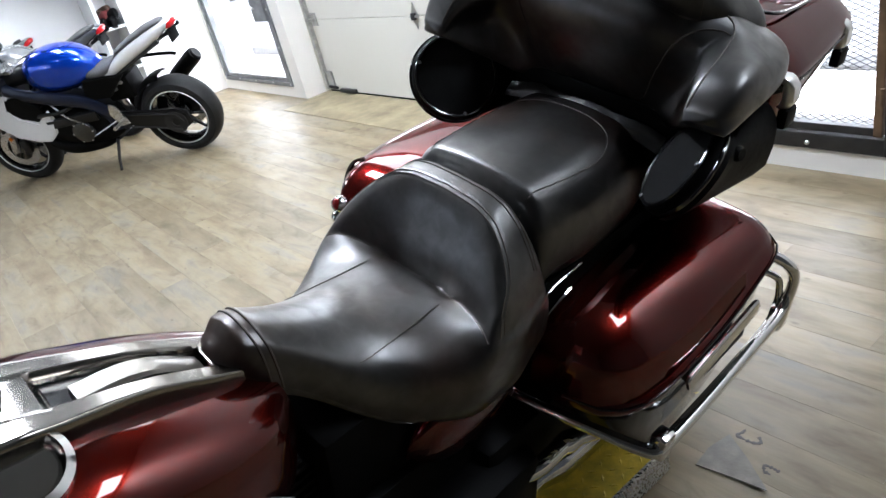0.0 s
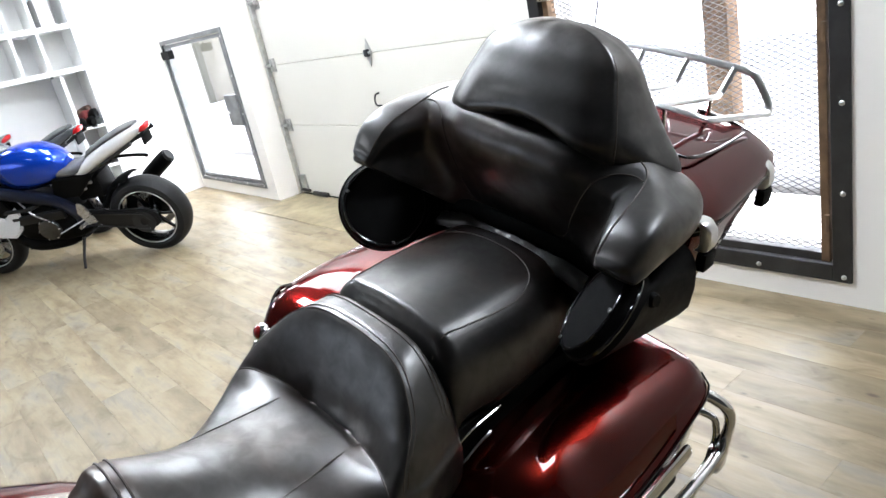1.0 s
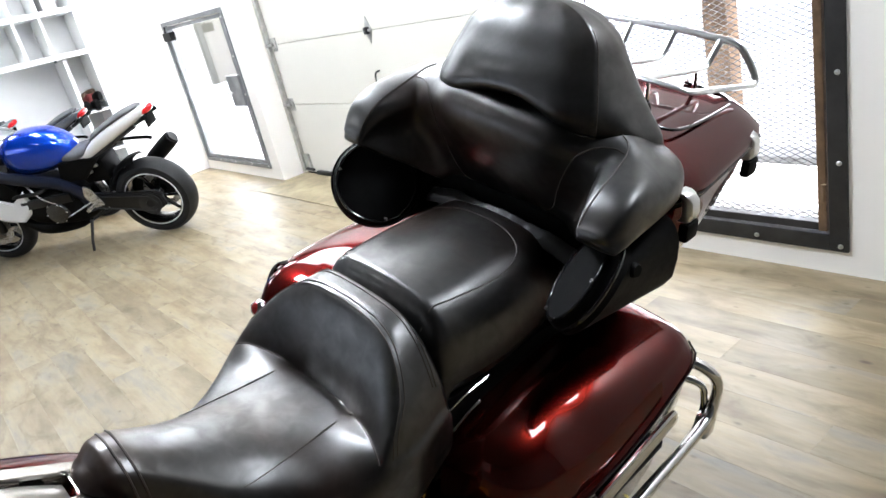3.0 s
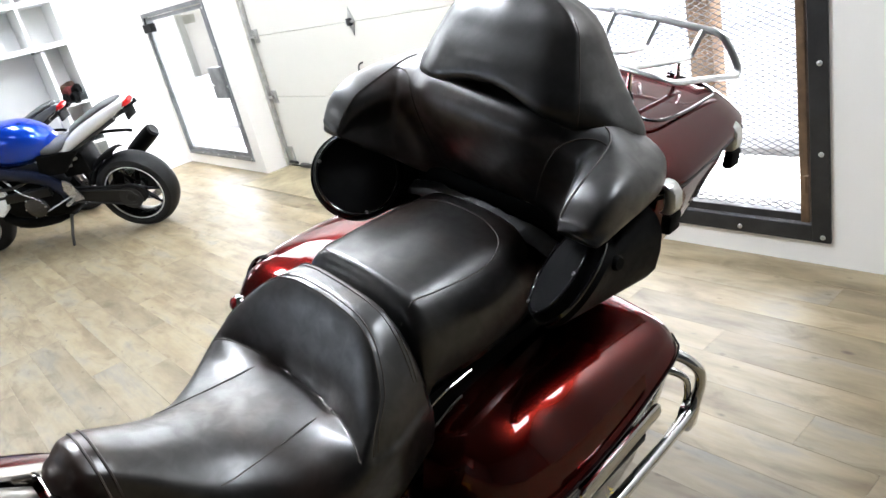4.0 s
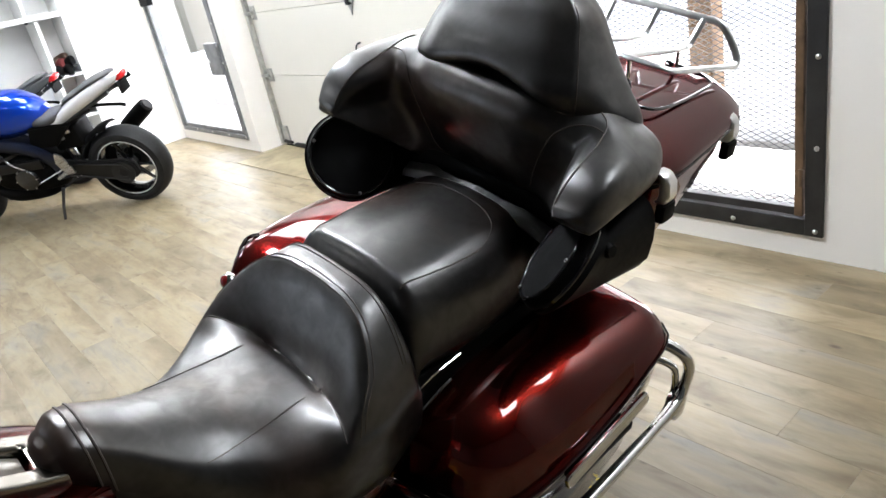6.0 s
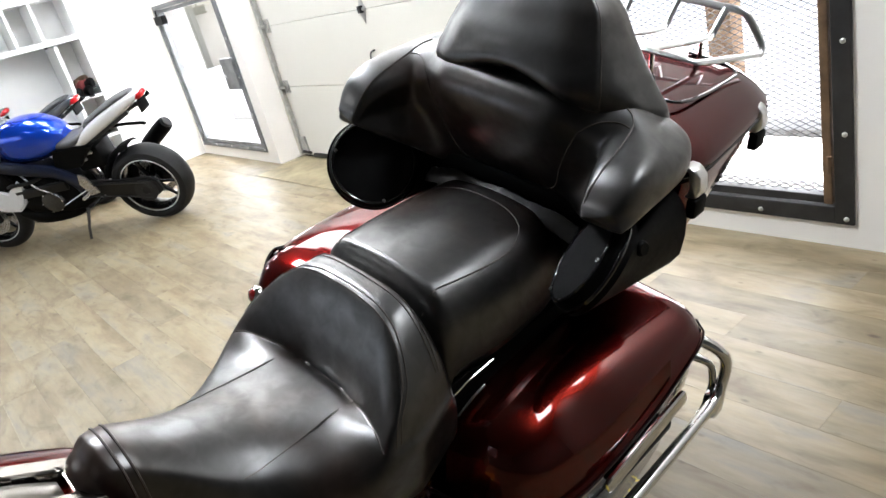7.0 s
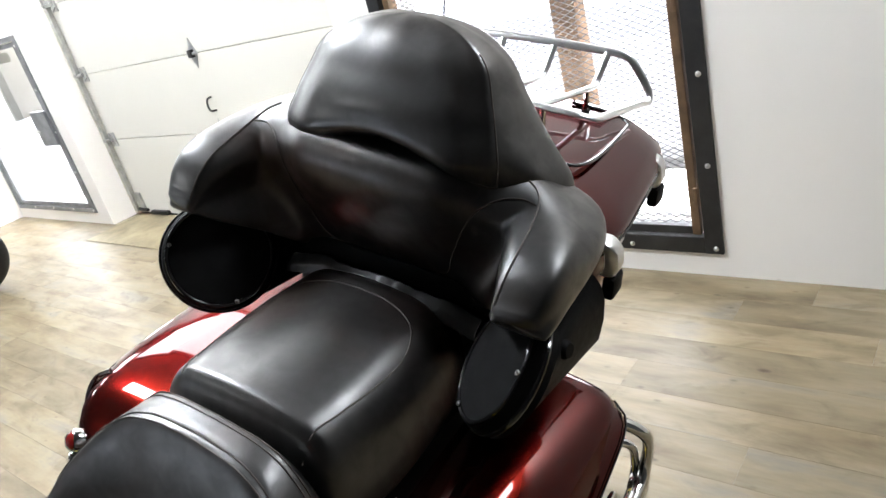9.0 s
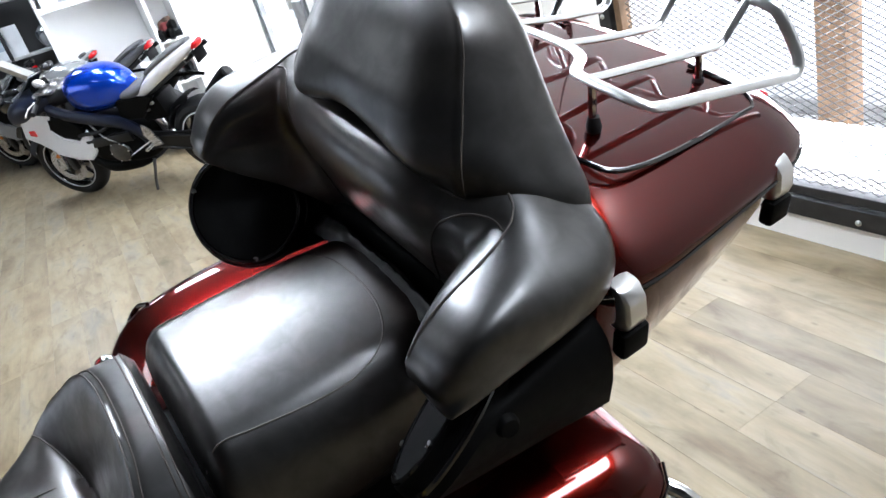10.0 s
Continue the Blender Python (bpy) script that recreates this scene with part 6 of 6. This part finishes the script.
for z0 in (1.345, 1.705, 2.095):
    y = 1.36
    while y < 2.25:
        w = rnd2.uniform(0.09, 0.17)
        hgt = rnd2.uniform(0.14, 0.27)
        if not any(abs(y + w / 2 - q) < w / 2 + 0.035 for q in (1.59, 1.83, 2.04, 2.33)):
            carton(LX - 0.17, y + w / 2, z0, 0.26, w, hgt, rnd2.choice(CARD[:2] + CARD[3:]))
        y += w + 0.012


def shoe(m, material):
    t = thing("shoe", "dark riding shoe lying in a pile on the shelf", "shoe", m, "shoes on the shelf")
    part("upper", body_loft(densify([(-0.11, 0.020, 0.045, 0.030), (-0.08, 0.034, 0.055, 0.045), (0.0, 0.036, 0.045, 0.035), (0.07, 0.040, 0.034, 0.022), (0.115, 0.022, 0.026, 0.014)], 2), 10, 0.8), material, t, "dark shoe upper")
    part("sole", body_loft(densify([(-0.115, 0.022, 0.008, 0.008), (-0.05, 0.036, 0.008, 0.008), (0.07, 0.043, 0.008, 0.008), (0.12, 0.022, 0.010, 0.007)], 2), 10, 0.6), RUBBER, t)


SHOES = [BLACK, plain("dark_red_suede", (0.14, 0.02, 0.02), 0.8, 0, 0.2, 30), plain("brown_leather", (0.09, 0.05, 0.03), 0.5, 0, 0.2, 30)]
for z0 in (0.825, 0.465):
    for i in range(9):
        shoe(pose(LX - 0.10 - 0.09 * (i % 3), 2.16 + 0.045 * (i // 3) + 0.02 * (i % 2), z0 + 0.045 * (i // 4), rnd2.uniform(-8, 8), 0, 90 + rnd2.uniform(-25, 25)), SHOES[i % 3])

# folded boards and covers standing in the wide bay
for i, (yy, th, hh, lean, m_) in enumerate(((1.97, 0.05, 0.72, 6, CARD[0]), (1.885, 0.035, 0.66, 9, BLACK), (1.83, 0.03, 0.70, 7, CARD[3]), (1.77, 0.05, 0.62, 10, BLACK), (1.69, 0.04, 0.58, 8, CARD[2]), (1.45, 0.16, 0.46, 0, CARD[0]))):
    bd = thing("folded_board", "folded packing board standing upright inside the shelf bay", "board", pose(LX - 0.17, yy, 0.0, lean, 0, 0), "folded boards")
    part("panel", box((-0.15, -th / 2, 0.0), (0.15, th / 2, hh), 0.008), m_, bd)
    part("band", box((-0.152, -th / 2 - 0.002, hh * 0.55), (0.152, th / 2 + 0.002, hh * 0.6), 0.002), CARD[1], bd)

# clutter beyond the row of bikes
lr = thing("loading_ramp", "grey aluminium loading ramp leaning against the far shelves", "ramp", pose(-5.62, 0, 0))
for dx in (-0.13, 0.13):
    part("side_rail", tube([(dx, 2.02, 0.0), (dx, 1.985, 0.03), (dx, 0.62, 1.30)], [0.02, 0.035, 0.035], 4), GALV, lr)
for i in range(9):
    t = (i + 0.5) / 9
    part("rung", tube([(-0.13, 1.985 - 1.365 * t, 0.03 + 1.27 * t), (0.13, 1.985 - 1.365 * t, 0.03 + 1.27 * t)], 0.016, 6), GALV, lr)


def helmet(m, material):
    t = thing("helmet", "full-face motorcycle helmet on the storage rack", "helmet", m, "helmets")
    part("shell", body_loft(densify([(-0.135, 0.03, 0.12, 0.04), (-0.10, 0.095, 0.125, 0.10), (0.0, 0.12, 0.135, 0.125), (0.09, 0.10, 0.12, 0.115), (0.14, 0.05, 0.09, 0.07)], 3), 18, 0.9), material, t)
    part("visor", loft([[Vector((0.118 * math.sin(a) * k, 0.06 + 0.075 * math.cos(a), z)) for a in [-1.2 + 2.4 * i / 8 for i in range(9)]] + [Vector((0.108 * math.sin(a) * k, 0.05 + 0.07 * math.cos(a), z)) for a in [1.2 - 2.4 * i / 8 for i in range(9)]] for z, k in ((0.11, 0.98), (0.15, 1.0), (0.19, 0.93))]), SCREEN, t)


rk2 = thing("storage_rack", "long grey steel storage rack crowded with gear", "shelf", pose(-8.3, 0, 0))
for y in (-3.0, -1.7, -0.4, 0.9, 2.2):
    for x in (-0.45, 0.0):
        part("post", box((x - 0.02, y - 0.02, 0), (x + 0.02, y + 0.02, 2.4), 0.003), DARKSTEEL, rk2, smooth=False)
for z in (0.25, 0.95, 1.55, 2.2):
    part("rack_board", box((-0.47, -3.0, z), (0.02, 2.2, z + 0.03), 0.003), CARD[3], rk2, smooth=False)
y = -2.9
while y < 2.0:
    for z in (0.28, 0.98, 1.58):
        w = rnd2.uniform(0.2, 0.38)
        if rnd2.random() < 0.6:
            carton(-8.52, y + 0.2, z, 0.36, w, rnd2.uniform(0.2, 0.42), rnd2.choice(CARD), rnd2.uniform(-8, 8), "closed carton on the storage rack")
        else:
            helmet(pose(-8.5, y + 0.2, z, 0, 0, -90 + rnd2.uniform(-30, 30)), rnd2.choice([BLACKPAINT, WHITEPAINT, SILVERPAINT, RED]))
    y += 0.45
carton(-7.25, 2.55, 0.0, 0.5, 0.5, 0.62, CARD[0], 12, "large white carton standing on the floor")
carton(-7.75, 2.35, 0.0, 0.45, 0.55, 0.95, CARD[2], -9, "tall brown carton standing on the floor")

# torn flap of floor covering beside the machine
TORN = plain("torn_vinyl_back", (0.15, 0.135, 0.11), 0.5, 0, 0.3, 25, 0.3, 150)
SCUFF = plain("dark_scuff", (0.045, 0.038, 0.030), 0.5, 0, 0.4, 40)
flap_t = thing("floor_flap", "torn grey flap of vinyl curling up from the floor", "debris")
bm = bmesh.new()
fl = [(0.02, 0.0, 0.0015), (0.10, -0.015, 0.003), (0.175, -0.035, 0.007), (0.12, 0.05, 0.004), (0.07, 0.115, 0.0015), (0.035, 0.06, 0.001)]
up = [bm.verts.new((x, y, z + 0.0022)) for x, y, z in fl]
lo = [bm.verts.new((x, y, z)) for x, y, z in fl]
bm.faces.new(up)
bm.faces.new(lo[::-1])
for i in range(len(fl)):
    bm.faces.new((up[i], lo[i], lo[(i + 1) % len(fl)], up[(i + 1) % len(fl)]))
part("flap", bm, TORN, flap_t, smooth=False)
flap_t.matrix_world = pose(0.425, 1.465, 0.0, 0, 0, 20)
rs = random.Random(8)


def scuff(x, y, r, turn):
    """A broken ring of black rubber left on the floor."""
    pts = [Vector((x + r * (1 + 0.25 * math.sin(3 * a + turn)) * math.cos(a), y + 0.75 * r * (1 + 0.2 * math.cos(2 * a)) * math.sin(a), 0.0006)) for a in [turn + 4.6 * i / 22 for i in range(23)]]
    solo("rubber_scuff", tube(pts, [0.0015 + 0.0045 * rs.random() for _ in pts], 6, flat=0.10), SCUFF, "dark curved rubber mark on the vinyl floor", "floor mark")


for x, y, r, turn in ((0.574, 1.552, 0.016, 0.5), (0.488, 1.618, 0.024, 2.2)):
    scuff(x, y, r, turn)
